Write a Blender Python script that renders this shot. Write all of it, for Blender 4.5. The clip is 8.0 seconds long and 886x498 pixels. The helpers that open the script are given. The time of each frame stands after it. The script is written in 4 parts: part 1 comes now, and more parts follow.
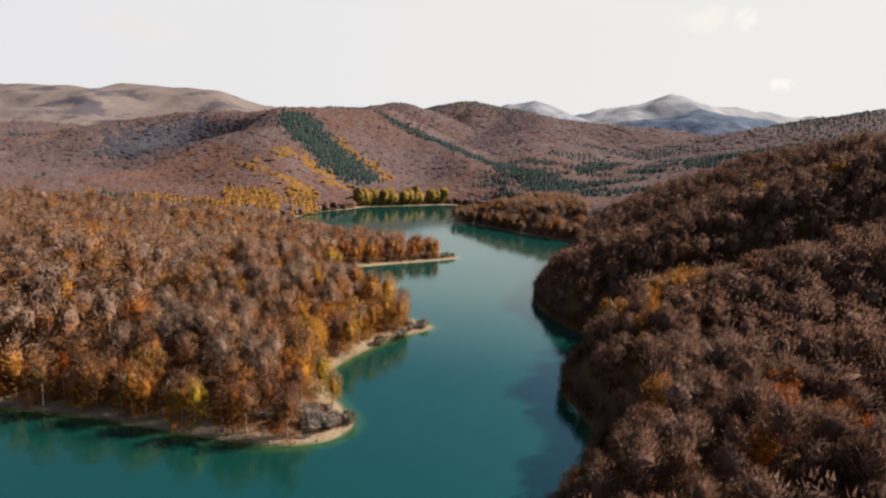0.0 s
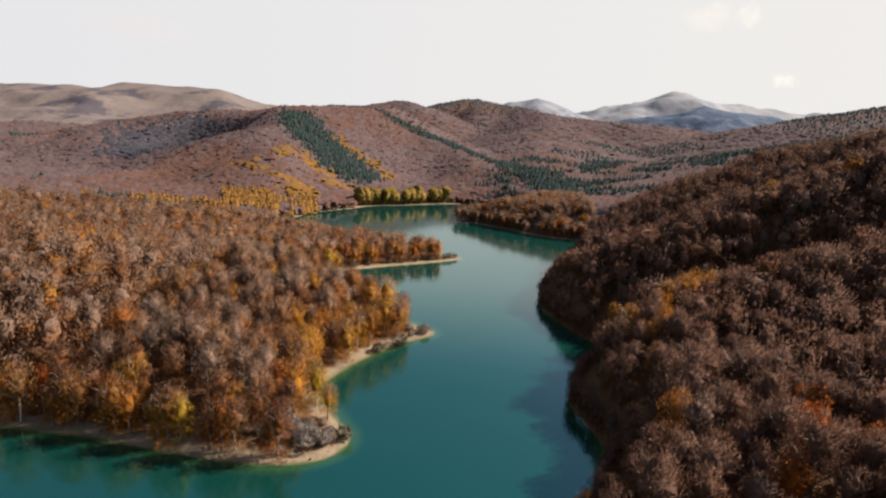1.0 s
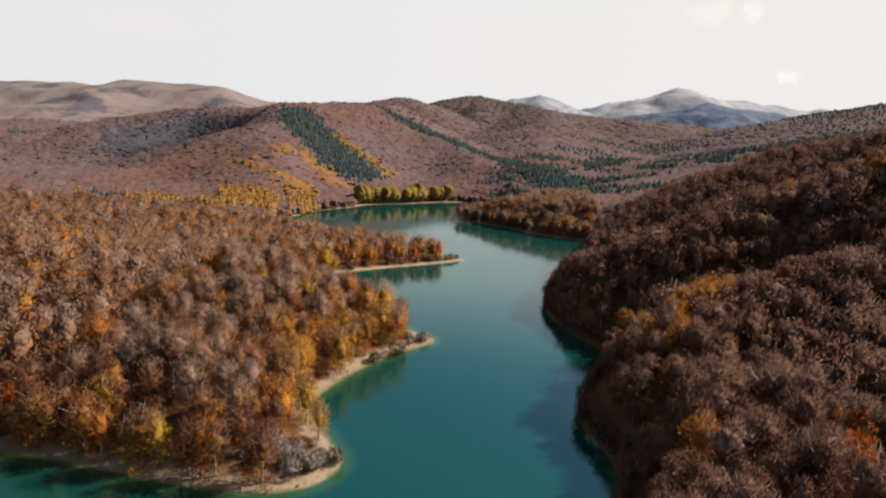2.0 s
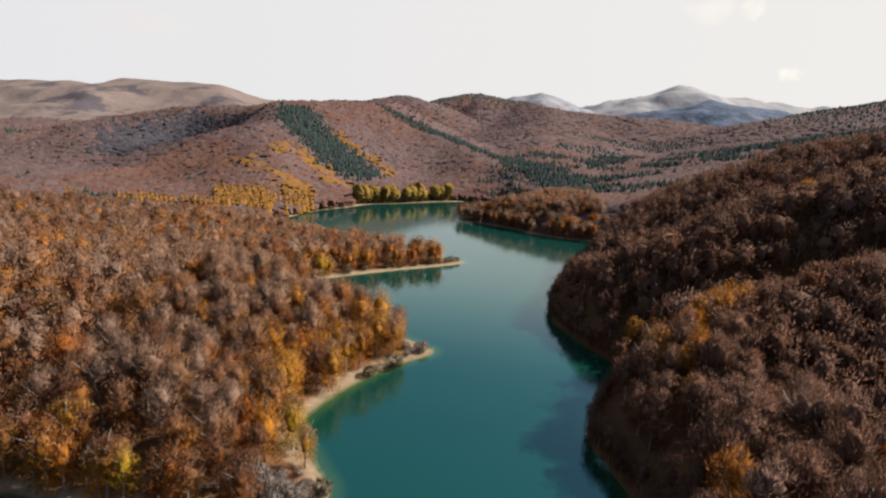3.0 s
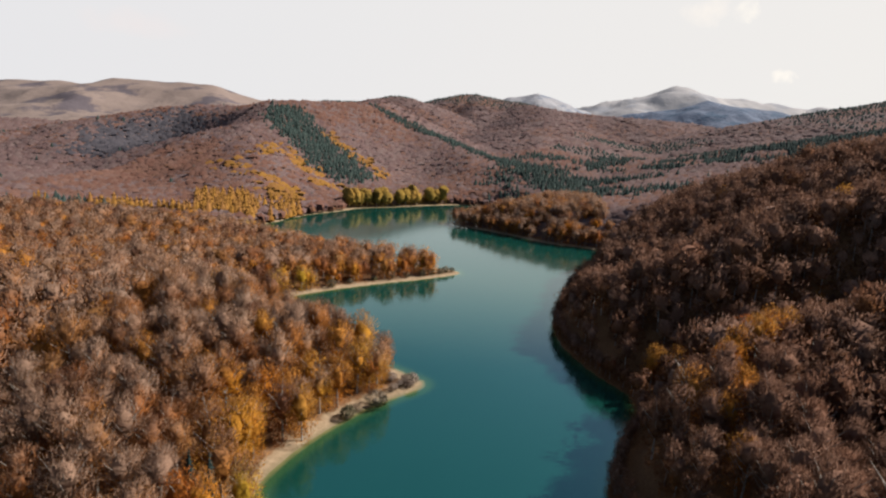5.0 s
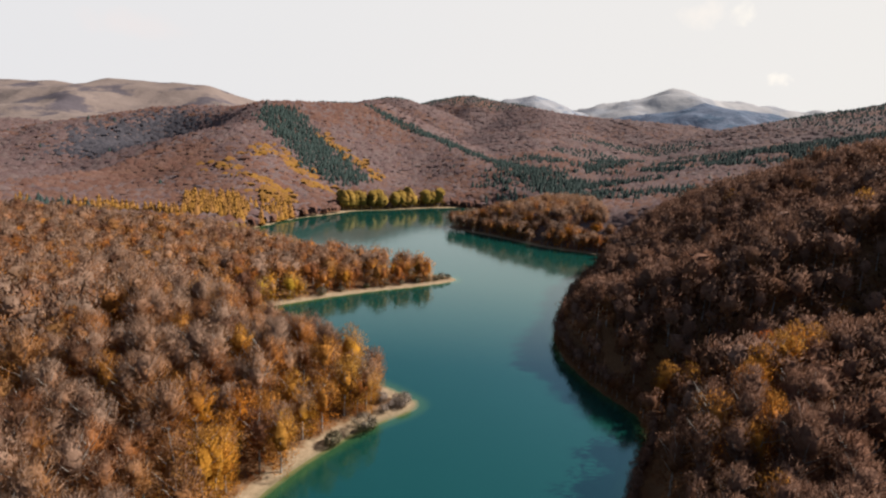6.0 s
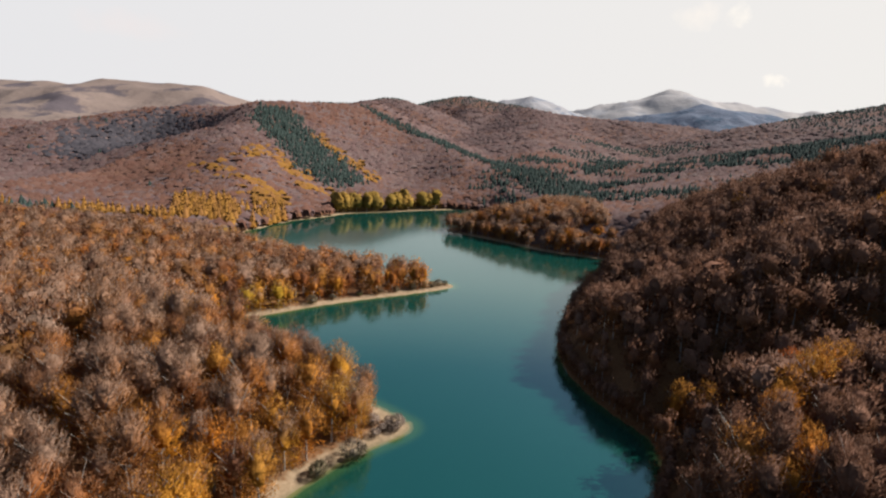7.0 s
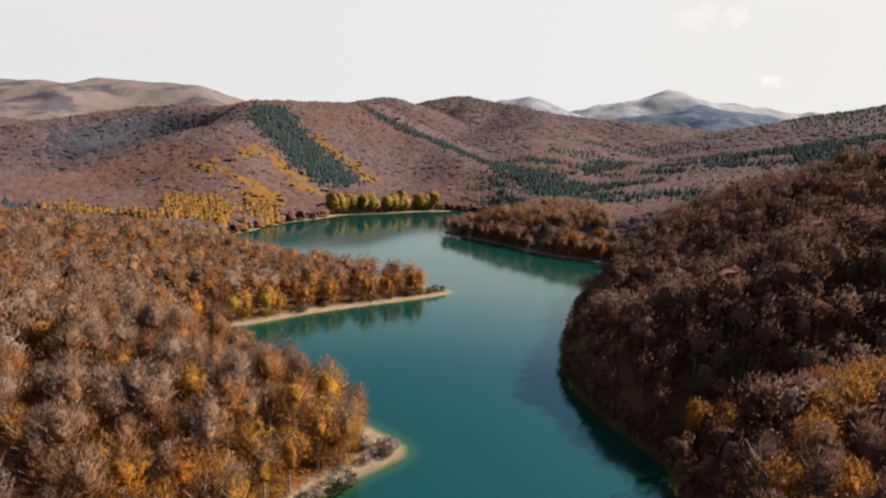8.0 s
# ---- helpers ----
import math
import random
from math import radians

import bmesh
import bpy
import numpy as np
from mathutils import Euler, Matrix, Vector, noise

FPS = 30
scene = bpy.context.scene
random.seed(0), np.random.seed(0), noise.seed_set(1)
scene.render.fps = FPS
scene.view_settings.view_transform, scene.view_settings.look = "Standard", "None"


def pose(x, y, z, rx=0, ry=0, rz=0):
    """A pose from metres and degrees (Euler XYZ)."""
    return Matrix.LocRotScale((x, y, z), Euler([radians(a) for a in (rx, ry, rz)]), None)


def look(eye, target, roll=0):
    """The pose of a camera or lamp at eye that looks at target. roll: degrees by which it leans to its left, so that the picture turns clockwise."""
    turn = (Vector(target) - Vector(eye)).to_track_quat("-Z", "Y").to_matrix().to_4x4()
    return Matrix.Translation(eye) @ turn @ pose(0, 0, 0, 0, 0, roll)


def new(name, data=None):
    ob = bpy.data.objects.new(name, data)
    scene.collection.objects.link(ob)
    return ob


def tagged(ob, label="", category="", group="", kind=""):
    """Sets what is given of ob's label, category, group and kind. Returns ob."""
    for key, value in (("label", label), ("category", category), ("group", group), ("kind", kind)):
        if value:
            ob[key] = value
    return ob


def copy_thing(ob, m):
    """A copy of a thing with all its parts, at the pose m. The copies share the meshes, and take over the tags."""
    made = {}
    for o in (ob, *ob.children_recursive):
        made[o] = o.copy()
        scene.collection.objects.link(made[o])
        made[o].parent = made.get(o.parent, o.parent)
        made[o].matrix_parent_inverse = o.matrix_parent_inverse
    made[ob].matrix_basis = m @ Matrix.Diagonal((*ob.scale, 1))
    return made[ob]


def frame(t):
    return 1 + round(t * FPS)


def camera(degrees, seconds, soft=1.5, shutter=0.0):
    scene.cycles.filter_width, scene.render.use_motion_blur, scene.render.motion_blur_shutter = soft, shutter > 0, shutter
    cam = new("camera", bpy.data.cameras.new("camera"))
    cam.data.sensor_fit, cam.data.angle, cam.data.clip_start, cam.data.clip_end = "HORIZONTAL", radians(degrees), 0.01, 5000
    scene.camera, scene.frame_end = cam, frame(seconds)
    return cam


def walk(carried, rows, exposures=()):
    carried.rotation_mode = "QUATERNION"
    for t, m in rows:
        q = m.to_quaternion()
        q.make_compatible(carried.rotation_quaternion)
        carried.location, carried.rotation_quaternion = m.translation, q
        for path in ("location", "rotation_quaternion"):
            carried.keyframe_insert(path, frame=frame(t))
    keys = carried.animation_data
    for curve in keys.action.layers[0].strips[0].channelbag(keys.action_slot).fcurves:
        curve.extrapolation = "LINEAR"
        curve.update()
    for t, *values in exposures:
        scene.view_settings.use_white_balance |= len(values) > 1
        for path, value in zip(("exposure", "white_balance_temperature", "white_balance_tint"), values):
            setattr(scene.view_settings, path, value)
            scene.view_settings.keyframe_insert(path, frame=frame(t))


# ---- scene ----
cam = camera(77.7, 8.0, soft=2.2)
PATH = [
    (0, (0.522, 2.636, 79.097), (0.457, 4.599, 78.723), 3.7),
    (0.5, (0.495, 7.101, 79.14), (0.426, 9.064, 78.764), 3.6),
    (1, (0.522, 12.091, 79.213), (0.448, 14.053, 78.832), 3.5),
    (1.5, (0.598, 17.898, 79.267), (0.519, 19.859, 78.881), 3.5),
    (3, (0.546, 37.27, 79.413), (0.461, 39.228, 79.015), 3.3),
    (3.5, (0.463, 44.133, 79.405), (0.381, 46.091, 79.009), 3.3),
    (4, (0.412, 51.124, 79.341), (0.333, 53.083, 78.946), 3.3),
    (4.5, (0.387, 58.381, 79.272), (0.312, 60.34, 78.879), 3.3),
    (4.7, (0.374, 61.202, 79.247), (0.301, 63.161, 78.853), 3.3),
    (6, (0.172, 78.909, 78.855), (0.114, 80.871, 78.468), 3.5),
    (6.5, (0.046, 85.638, 78.804), (-0.006, 87.6, 78.419), 3.5),
    (7, (-0.08, 91.959, 78.74), (-0.128, 93.922, 78.357), 3.5),
    (7.5, (-0.196, 98.16, 78.682), (-0.241, 100.122, 78.301), 3.6),
    (8, (-0.337, 104.045, 78.633), (-0.377, 106.008, 78.251), 3.6),
]
walk(cam, [(t, look(eye, target, roll)) for t, eye, target, roll in PATH])

# ---- sky, sun, exposure ----
SUN_ELEVATION, SUN_AZIMUTH = 37.0, 22.0  # degrees; azimuth from +x towards +y
se, sa = radians(SUN_ELEVATION), radians(SUN_AZIMUTH)
sun_way = Vector((math.cos(se) * math.cos(sa), math.cos(se) * math.sin(sa), math.sin(se)))

world = bpy.data.worlds.new("sky")
scene.world = world
world.use_nodes = True
wn, wl = world.node_tree.nodes, world.node_tree.links
sky = wn.new("ShaderNodeTexSky")
sky.sky_type, sky.sun_disc = "NISHITA", False
sky.sun_elevation, sky.sun_rotation = se, radians(90) - sa
sky.dust_density, sky.air_density = 2.0, 1.0


def wnode(kind, **values):
    n = wn.new(kind)
    for key, value in values.items():
        n.inputs[int(key[1:])].default_value = value
    return n


def wmath(op, a, b=None, clamp=False):
    n = wn.new("ShaderNodeMath")
    n.operation, n.use_clamp = op, clamp
    for i, v in enumerate((a, b)):
        if v is None:
            continue
        if isinstance(v, (int, float)):
            n.inputs[i].default_value = v
        else:
            wl.new(v, n.inputs[i])
    return n.outputs[0]


def wmix(fac, a, b):
    n = wn.new("ShaderNodeMix")
    n.data_type = "RGBA"
    for i, v in ((0, fac), (6, a), (7, b)):
        if isinstance(v, (int, float, tuple)):
            n.inputs[i].default_value = v
        else:
            wl.new(v, n.inputs[i])
    return n.outputs[2]


coord = wn.new("ShaderNodeTexCoord")
split = wn.new("ShaderNodeSeparateXYZ")
wl.new(coord.outputs["Generated"], split.inputs[0])
up = wmath("MAXIMUM", split.outputs[2], 0.0)
scaled = wn.new("ShaderNodeVectorMath")
scaled.operation = "SCALE"
scaled.inputs[3].default_value = 0.125
wl.new(sky.outputs[0], scaled.inputs[0])
# a thin veil of high cloud, densest towards the horizon, streaked
streak = wn.new("ShaderNodeMapping")
streak.inputs[3].default_value = (1.2, 1.2, 7.0)
wl.new(coord.outputs["Generated"], streak.inputs[0])
veil_noise = wn.new("ShaderNodeTexNoise")
veil_noise.inputs["Scale"].default_value, veil_noise.inputs["Detail"].default_value = 2.2, 5.0
wl.new(streak.outputs[0], veil_noise.inputs["Vector"])
veil = wmath("SUBTRACT", 2.9, wmath("MULTIPLY", up, 7.5))
veil = wmath("ADD", veil, wmath("MULTIPLY", wmath("SUBTRACT", veil_noise.outputs["Fac"], 0.5), 0.25), True)
# the haze is bright towards the sun's half of the sky and thin behind
veil = wmath("MULTIPLY", veil, wmath("ADD", wmath("MULTIPLY", split.outputs[1], 0.8), 0.45, True))
east = wmath("ADD", wmath("MULTIPLY", split.outputs[0], 0.5), 0.5, True)
veil_colour = wmix(east, (0.78, 0.78, 0.81, 1), (0.90, 0.87, 0.83, 1))
tone = wmix(veil, scaled.outputs[0], veil_colour)


def puff(tone, way, size, flat, strength, colour):
    """A small fair-weather cloud in the sky, in the direction way."""
    w = Vector(way).normalized()
    side = Vector((w.y, -w.x, 0)).normalized()
    over = w.cross(side) * -1
    parts = []
    for axis, radius in ((side, size), (over if over.z > 0 else -over, size * flat)):
        dot = wn.new("ShaderNodeVectorMath")
        dot.operation = "DOT_PRODUCT"
        wl.new(coord.outputs["Generated"], dot.inputs[0])
        dot.inputs[1].default_value = axis
        off = wmath("DIVIDE", wmath("SUBTRACT", dot.outputs["Value"], axis.dot(w)), radius)
        parts.append(wmath("MULTIPLY", off, off))
    rough = wn.new("ShaderNodeTexNoise")
    rough.inputs["Scale"].default_value, rough.inputs["Detail"].default_value = 1.6 / size, 4.0
    wl.new(coord.outputs["Generated"], rough.inputs["Vector"])
    ahead = wn.new("ShaderNodeVectorMath")
    ahead.operation = "DOT_PRODUCT"
    wl.new(coord.outputs["Generated"], ahead.inputs[0])
    ahead.inputs[1].default_value = w
    body = wmath("SUBTRACT", wmath("SUBTRACT", wmath("MULTIPLY", rough.outputs["Fac"], 2.6), 0.55), wmath("ADD", parts[0], parts[1]))
    body = wmath("MULTIPLY", wmath("MULTIPLY", body, strength, True), wmath("GREATER_THAN", ahead.outputs["Value"], 0.5))
    return wmix(body, tone, colour)


CLOUDS = [((0.462, 0.878, 0.121), 0.024, 0.6, 1.0, (1.04, 0.98, 0.90, 1)), ((0.354, 0.91, 0.213), 0.058, 0.42, 0.8, (1.0, 0.93, 0.86, 1)),
          ((0.400, 0.891, 0.213), 0.022, 1.0, 0.8, (1.0, 0.95, 0.88, 1)), ((-0.512, 0.847, 0.144), 0.09, 0.28, 0.35, (0.90, 0.80, 0.78, 1))]
for way, size, flat, strength, colour in CLOUDS:
    tone = puff(tone, way, size, flat, strength, colour)
wl.new(tone, wn["Background"].inputs[0])
wn["Background"].inputs[1].default_value = 0.5
scene.view_settings.exposure = 1.0

sun = new("sun", bpy.data.lights.new("sun", "SUN"))
sun.data.energy, sun.data.angle, sun.data.color = 5.0, radians(0.6), (1.0, 0.972, 0.93)
sun.matrix_basis = look(sun_way * 500, (0, 0, 0))


# ---- materials ----
class Nodes:
    """A material's node tree with short ways to add nodes."""

    def __init__(self, name, roughness=0.9, specular=0.2):
        self.mat = bpy.data.materials.new(name)
        self.mat.use_nodes = True
        self.t = self.mat.node_tree
        self.bsdf = self.t.nodes["Principled BSDF"]
        self.bsdf.inputs["Roughness"].default_value = roughness
        self.bsdf.inputs["Specular IOR Level"].default_value = specular

    def put(self, socket, value):
        if isinstance(value, (int, float, tuple)):
            socket.default_value = value
        else:
            self.t.links.new(value, socket)

    def math(self, op, a, b=0.0, clamp=False):
        n = self.t.nodes.new("ShaderNodeMath")
        n.operation, n.use_clamp = op, clamp
        self.put(n.inputs[0], a)
        self.put(n.inputs[1], b)
        return n.outputs[0]

    def mix(self, fac, a, b, blend="MIX"):
        n = self.t.nodes.new("ShaderNodeMix")
        n.data_type, n.blend_type = "RGBA", blend
        self.put(n.inputs[0], fac)
        self.put(n.inputs[6], a)
        self.put(n.inputs[7], b)
        return n.outputs[2]

    def step(self, value, low, high):
        n = self.t.nodes.new("ShaderNodeMapRange")
        n.interpolation_type = "SMOOTHSTEP"
        self.put(n.inputs[0], value)
        n.inputs[1].default_value, n.inputs[2].default_value = low, high
        return n.outputs[0]

    def noise(self, scale, detail=3.0, rough=0.55, squeeze=None):
        g = self.t.nodes.new("ShaderNodeNewGeometry")
        n = self.t.nodes.new("ShaderNodeTexNoise")
        n.inputs["Scale"].default_value, n.inputs["Detail"].default_value, n.inputs["Roughness"].default_value = scale, detail, rough
        vec = g.outputs["Position"]
        if squeeze:
            m = self.t.nodes.new("ShaderNodeMapping")
            m.inputs[3].default_value = squeeze
            self.t.links.new(vec, m.inputs[0])
            vec = m.outputs[0]
        self.t.links.new(vec, n.inputs["Vector"])
        return n.outputs["Fac"]

    def axis(self, i):
        g = self.t.nodes.new("ShaderNodeNewGeometry")
        s = self.t.nodes.new("ShaderNodeSeparateXYZ")
        self.t.links.new(g.outputs["Position"], s.inputs[0])
        return s.outputs[i]

    def attribute(self, name):
        n = self.t.nodes.new("ShaderNodeAttribute")
        n.attribute_name = name
        return n.outputs["Fac"]

    def island(self):
        return self.t.nodes.new("ShaderNodeNewGeometry").outputs["Random Per Island"]

    def own(self):
        return self.t.nodes.new("ShaderNodeObjectInfo").outputs["Random"]

    def ramp(self, fac, stops):
        n = self.t.nodes.new("ShaderNodeValToRGB")
        e = n.color_ramp.elements
        while len(e) < len(stops):
            e.new(0.5)
        for el, (p, c) in zip(e, stops):
            el.position, el.color = p, (*c, 1)
        self.put(n.inputs[0], fac)
        return n.outputs[0]

    def done(self, colour, bump=None, strength=0.5, distance=0.3):
        self.put(self.bsdf.inputs["Base Color"], colour)
        if bump is not None:
            b = self.t.nodes.new("ShaderNodeBump")
            b.inputs["Strength"].default_value, b.inputs["Distance"].default_value = strength, distance
            self.put(b.inputs["Height"], bump)
            self.t.links.new(b.outputs[0], self.bsdf.inputs["Normal"])
        return self.mat


def crown_material(name, twig, leaf, leafy, grain=True, thin=0.0):
    """Twigs above and the leaves that still hang below, in a hue of its own for every tree. leafy: how far up the leaves reach."""
    k = Nodes(name, 0.95, 0.05)
    tint = k.math("FRACT", k.math("ADD", k.attribute("tint"), k.own()))
    high = k.attribute("rise")
    leaves = k.ramp(tint, leaf)
    twigs = k.ramp(k.math("FRACT", k.math("MULTIPLY", tint, 7.31)), twig)
    reach = k.math("ADD", k.math("MULTIPLY", k.math("FRACT", k.math("MULTIPLY", tint, 3.7)), 0.5), leafy - 0.25)
    spread = k.math("ADD", high, k.math("MULTIPLY", k.math("SUBTRACT", k.island(), 0.5), 0.4))
    bare = k.math("MULTIPLY", k.math("ADD", k.math("SUBTRACT", spread, reach), 0.2), 2.5, True)
    shade = k.math("ADD", k.math("MULTIPLY", k.island(), 0.28 if grain else 0.16), 0.52 if grain else 0.92)
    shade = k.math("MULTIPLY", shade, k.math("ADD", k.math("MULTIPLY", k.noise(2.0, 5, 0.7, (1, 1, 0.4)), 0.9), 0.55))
    colour = k.mix(bare, leaves, twigs)
    n = k.t.nodes.new("ShaderNodeVectorMath")
    n.operation = "SCALE"
    k.put(n.inputs[0], colour)
    k.put(n.inputs[3], shade)
    if thin:
        # sunlight comes through the leaves
        through_leaf = k.t.nodes.new("ShaderNodeBsdfTranslucent")
        k.put(through_leaf.inputs[0], n.outputs[0])
        both = k.t.nodes.new("ShaderNodeMixShader")
        both.inputs[0].default_value = thin
        k.t.links.new(k.bsdf.outputs[0], both.inputs[1])
        k.t.links.new(through_leaf.outputs[0], both.inputs[2])
        k.t.links.new(both.outputs[0], k.t.nodes["Material Output"].inputs[0])
    return k.done(n.outputs[0], k.noise(1.5, 5, 0.7, (1, 1, 0.5)) if grain else None, 0.5, 0.6)


GREYS = [(0.0, (0.350, 0.208, 0.138)), (0.35, (0.390, 0.242, 0.164)), (0.7, (0.365, 0.207, 0.130)), (1.0, (0.405, 0.264, 0.184))]
RUSTS = [(0.0, (0.312, 0.100, 0.029)), (0.3, (0.483, 0.160, 0.035)), (0.55, (0.369, 0.186, 0.068)), (0.8, (0.653, 0.219, 0.025)), (1.0, (0.662, 0.266, 0.029))]
brim_mat = crown_material("shore_beech_crown", [(0.0, (0.341, 0.189, 0.119)), (0.5, (0.401, 0.246, 0.167)), (1.0, (0.356, 0.167, 0.084))],
                          [(0.0, (0.619, 0.189, 0.028)), (0.4, (0.619, 0.291, 0.035)), (0.75, (0.563, 0.217, 0.041)), (1.0, (0.619, 0.363, 0.041))], 0.78, thin=0.4)
# far beeches: twigs shifted to mauve for the blue of distant haze
far_beech_mat = crown_material("haze_mauve_crown", [(0.0, (0.084, 0.050, 0.045)), (0.5, (0.104, 0.065, 0.059)), (1.0, (0.116, 0.080, 0.070))],
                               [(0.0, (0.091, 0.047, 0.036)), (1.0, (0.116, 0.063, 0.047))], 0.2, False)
far_rust_mat = crown_material("far_rust_crown", [(0.0, (0.094, 0.044, 0.031)), (1.0, (0.116, 0.063, 0.047))],
                              [(0.0, (0.094, 0.041, 0.025)), (1.0, (0.128, 0.063, 0.032))], 0.4, False)
# dark slate crowns carry the shade that lies over the hollow
hollow_shade_mat = crown_material("hollow_shade_crown", [(0.0, (0.035, 0.032, 0.036)), (1.0, (0.058, 0.050, 0.054))],
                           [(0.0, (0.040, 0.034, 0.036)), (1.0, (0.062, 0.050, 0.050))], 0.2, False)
COPPERS = [(0.0, (0.313, 0.111, 0.035)), (0.35, (0.448, 0.151, 0.035)), (0.6, (0.359, 0.171, 0.065)), (0.85, (0.538, 0.184, 0.030)), (1.0, (0.658, 0.250, 0.030))]
beech_mat = crown_material("beech_twigs", GREYS, COPPERS, 0.62, thin=0.4)
# east-bank copies of the beech colours, darkened for the bank's shade
SHADED_UMBERS = [(0.0, (0.222, 0.112, 0.072)), (0.35, (0.258, 0.139, 0.093)), (0.7, (0.240, 0.114, 0.070)), (1.0, (0.272, 0.156, 0.110))]
shaded_umber_mat = crown_material("shaded_umber_twigs", SHADED_UMBERS, [(0.0, (0.180, 0.068, 0.031)), (0.5, (0.244, 0.097, 0.040)), (1.0, (0.318, 0.112, 0.026))], 0.34, thin=0.25)
shaded_russet_mat = crown_material("shaded_russet_crown", SHADED_UMBERS, [(0.0, (0.170, 0.066, 0.034)), (0.5, (0.235, 0.088, 0.036)), (1.0, (0.270, 0.110, 0.040))], 0.5, thin=0.25)
rust_mat = crown_material("rust_beech_crown", [(0.0, (0.22, 0.10, 0.06)), (1.0, (0.27, 0.15, 0.095))], RUSTS, 0.72, thin=0.4)
gold_mat = crown_material("golden_crown", [(0.0, (0.439, 0.166, 0.037)), (1.0, (0.499, 0.228, 0.043))],
                          [(0.0, (0.479, 0.140, 0.019)), (0.5, (0.518, 0.184, 0.025)), (1.0, (0.499, 0.228, 0.031))], 0.6, thin=0.25)
red_mat = crown_material("orange_red_crown", [(0.0, (0.469, 0.111, 0.022)), (1.0, (0.527, 0.173, 0.032))],
                         [(0.0, (0.493, 0.086, 0.013)), (1.0, (0.563, 0.173, 0.016))], 0.6, thin=0.25)
larch_mat = crown_material("yellow_larch_crown", [(0.0, (0.176, 0.084, 0.017)), (1.0, (0.152, 0.071, 0.024))],
                           [(0.0, (0.152, 0.067, 0.014)), (1.0, (0.184, 0.092, 0.017))], 0.5, False)
olive_mat = crown_material("olive_yellow_crown", [(0.0, (0.240, 0.146, 0.030)), (1.0, (0.282, 0.157, 0.035))],
                           [(0.0, (0.183, 0.120, 0.030)), (1.0, (0.255, 0.151, 0.030))], 0.5)
spruce_mat = crown_material("spruce_needles", [(0.0, (0.019, 0.029, 0.025)), (1.0, (0.030, 0.040, 0.035))],
                            [(0.0, (0.013, 0.019, 0.017)), (1.0, (0.026, 0.035, 0.028))], 0.5, False)
bare_shrub_mat = crown_material("bare_shrub_twigs", [(0.0, (0.30, 0.22, 0.175)), (1.0, (0.42, 0.33, 0.27))], [(0.0, (0.24, 0.12, 0.06)), (1.0, (0.22, 0.17, 0.12))], 0.3)
shrub_mat = crown_material("shrub_leaves", [(0.0, (0.13, 0.11, 0.06)), (1.0, (0.25, 0.19, 0.14))],
                           [(0.0, (0.16, 0.14, 0.03)), (0.5, (0.12, 0.12, 0.04)), (1.0, (0.28, 0.15, 0.04))], 0.4)


def thicket_material():
    """The tangle of bare branches between the far crowns."""
    k = Nodes("far_branches", 0.95, 0.05)
    fine, broad = k.noise(0.35, 4, 0.7), k.noise(0.012, 3)
    # mauve carries the same haze tint as the far crowns
    mauve = k.mix(fine, (0.085, 0.058, 0.053, 1), (0.125, 0.085, 0.076, 1))
    rust = k.mix(fine, (0.090, 0.045, 0.032, 1), (0.125, 0.064, 0.044, 1))
    return k.done(k.mix(k.step(broad, 0.42, 0.62), mauve, rust), fine, 0.6, 2.0)


def bark_material():
    k = Nodes("grey_bark", 0.9, 0.1)
    n = k.noise(1.2, 4, 0.6, (1, 1, 0.25))
    colour = k.ramp(k.math("ADD", k.math("MULTIPLY", k.own(), 0.3), k.math("MULTIPLY", n, 0.8)),
                    [(0.2, (0.13, 0.105, 0.085)), (0.55, (0.22, 0.19, 0.16)), (0.9, (0.36, 0.32, 0.28))])
    return k.done(colour, n, 0.4, 0.1)


def ground_material():
    k = Nodes("leaf_litter_and_sand", 0.95, 0.1)
    fine, broad, wide = k.noise(1.6, 6), k.noise(0.12, 4), k.noise(0.012, 3)
    litter = k.ramp(k.math("ADD", k.math("MULTIPLY", fine, 0.6), k.math("MULTIPLY", broad, 0.4)),
                    [(0.25, (0.075, 0.037, 0.018)), (0.5, (0.14, 0.066, 0.028)), (0.75, (0.20, 0.10, 0.045))])
    meadow = k.ramp(k.math("ADD", k.math("MULTIPLY", fine, 0.4), k.math("MULTIPLY", wide, 0.6)),
                    [(0.3, (0.10, 0.066, 0.047)), (0.7, (0.15, 0.10, 0.068))])
    litter = k.mix(k.step(k.axis(1), 1300.0, 2000.0), litter, meadow)
    sand = k.ramp(k.math("ADD", k.math("MULTIPLY", k.noise(0.9, 6), 0.6), k.math("MULTIPLY", k.noise(0.2, 3), 0.4)),
                  [(0.25, (0.13, 0.09, 0.052)), (0.5, (0.23, 0.16, 0.096)), (0.75, (0.31, 0.23, 0.15))])
    height = k.math("ADD", k.axis(2), k.math("MULTIPLY", k.math("SUBTRACT", k.noise(0.35, 4), 0.5), 1.3))
    wooded_bank = k.math("MULTIPLY", k.step(k.axis(0), 6.0, 16.0), k.math("SUBTRACT", 1.0, k.step(k.axis(1), 440.0, 490.0)))
    dry = k.math("MAXIMUM", k.step(height, 0.5, 1.0), wooded_bank)
    wet = k.step(k.axis(2), 0.02, 0.28)
    sand = k.mix(wet, k.mix(0.5, sand, (0.10, 0.09, 0.045, 1)), sand)
    return k.done(k.mix(dry, sand, litter), k.math("ADD", fine, k.noise(5.0, 3)), 0.6, 0.25)


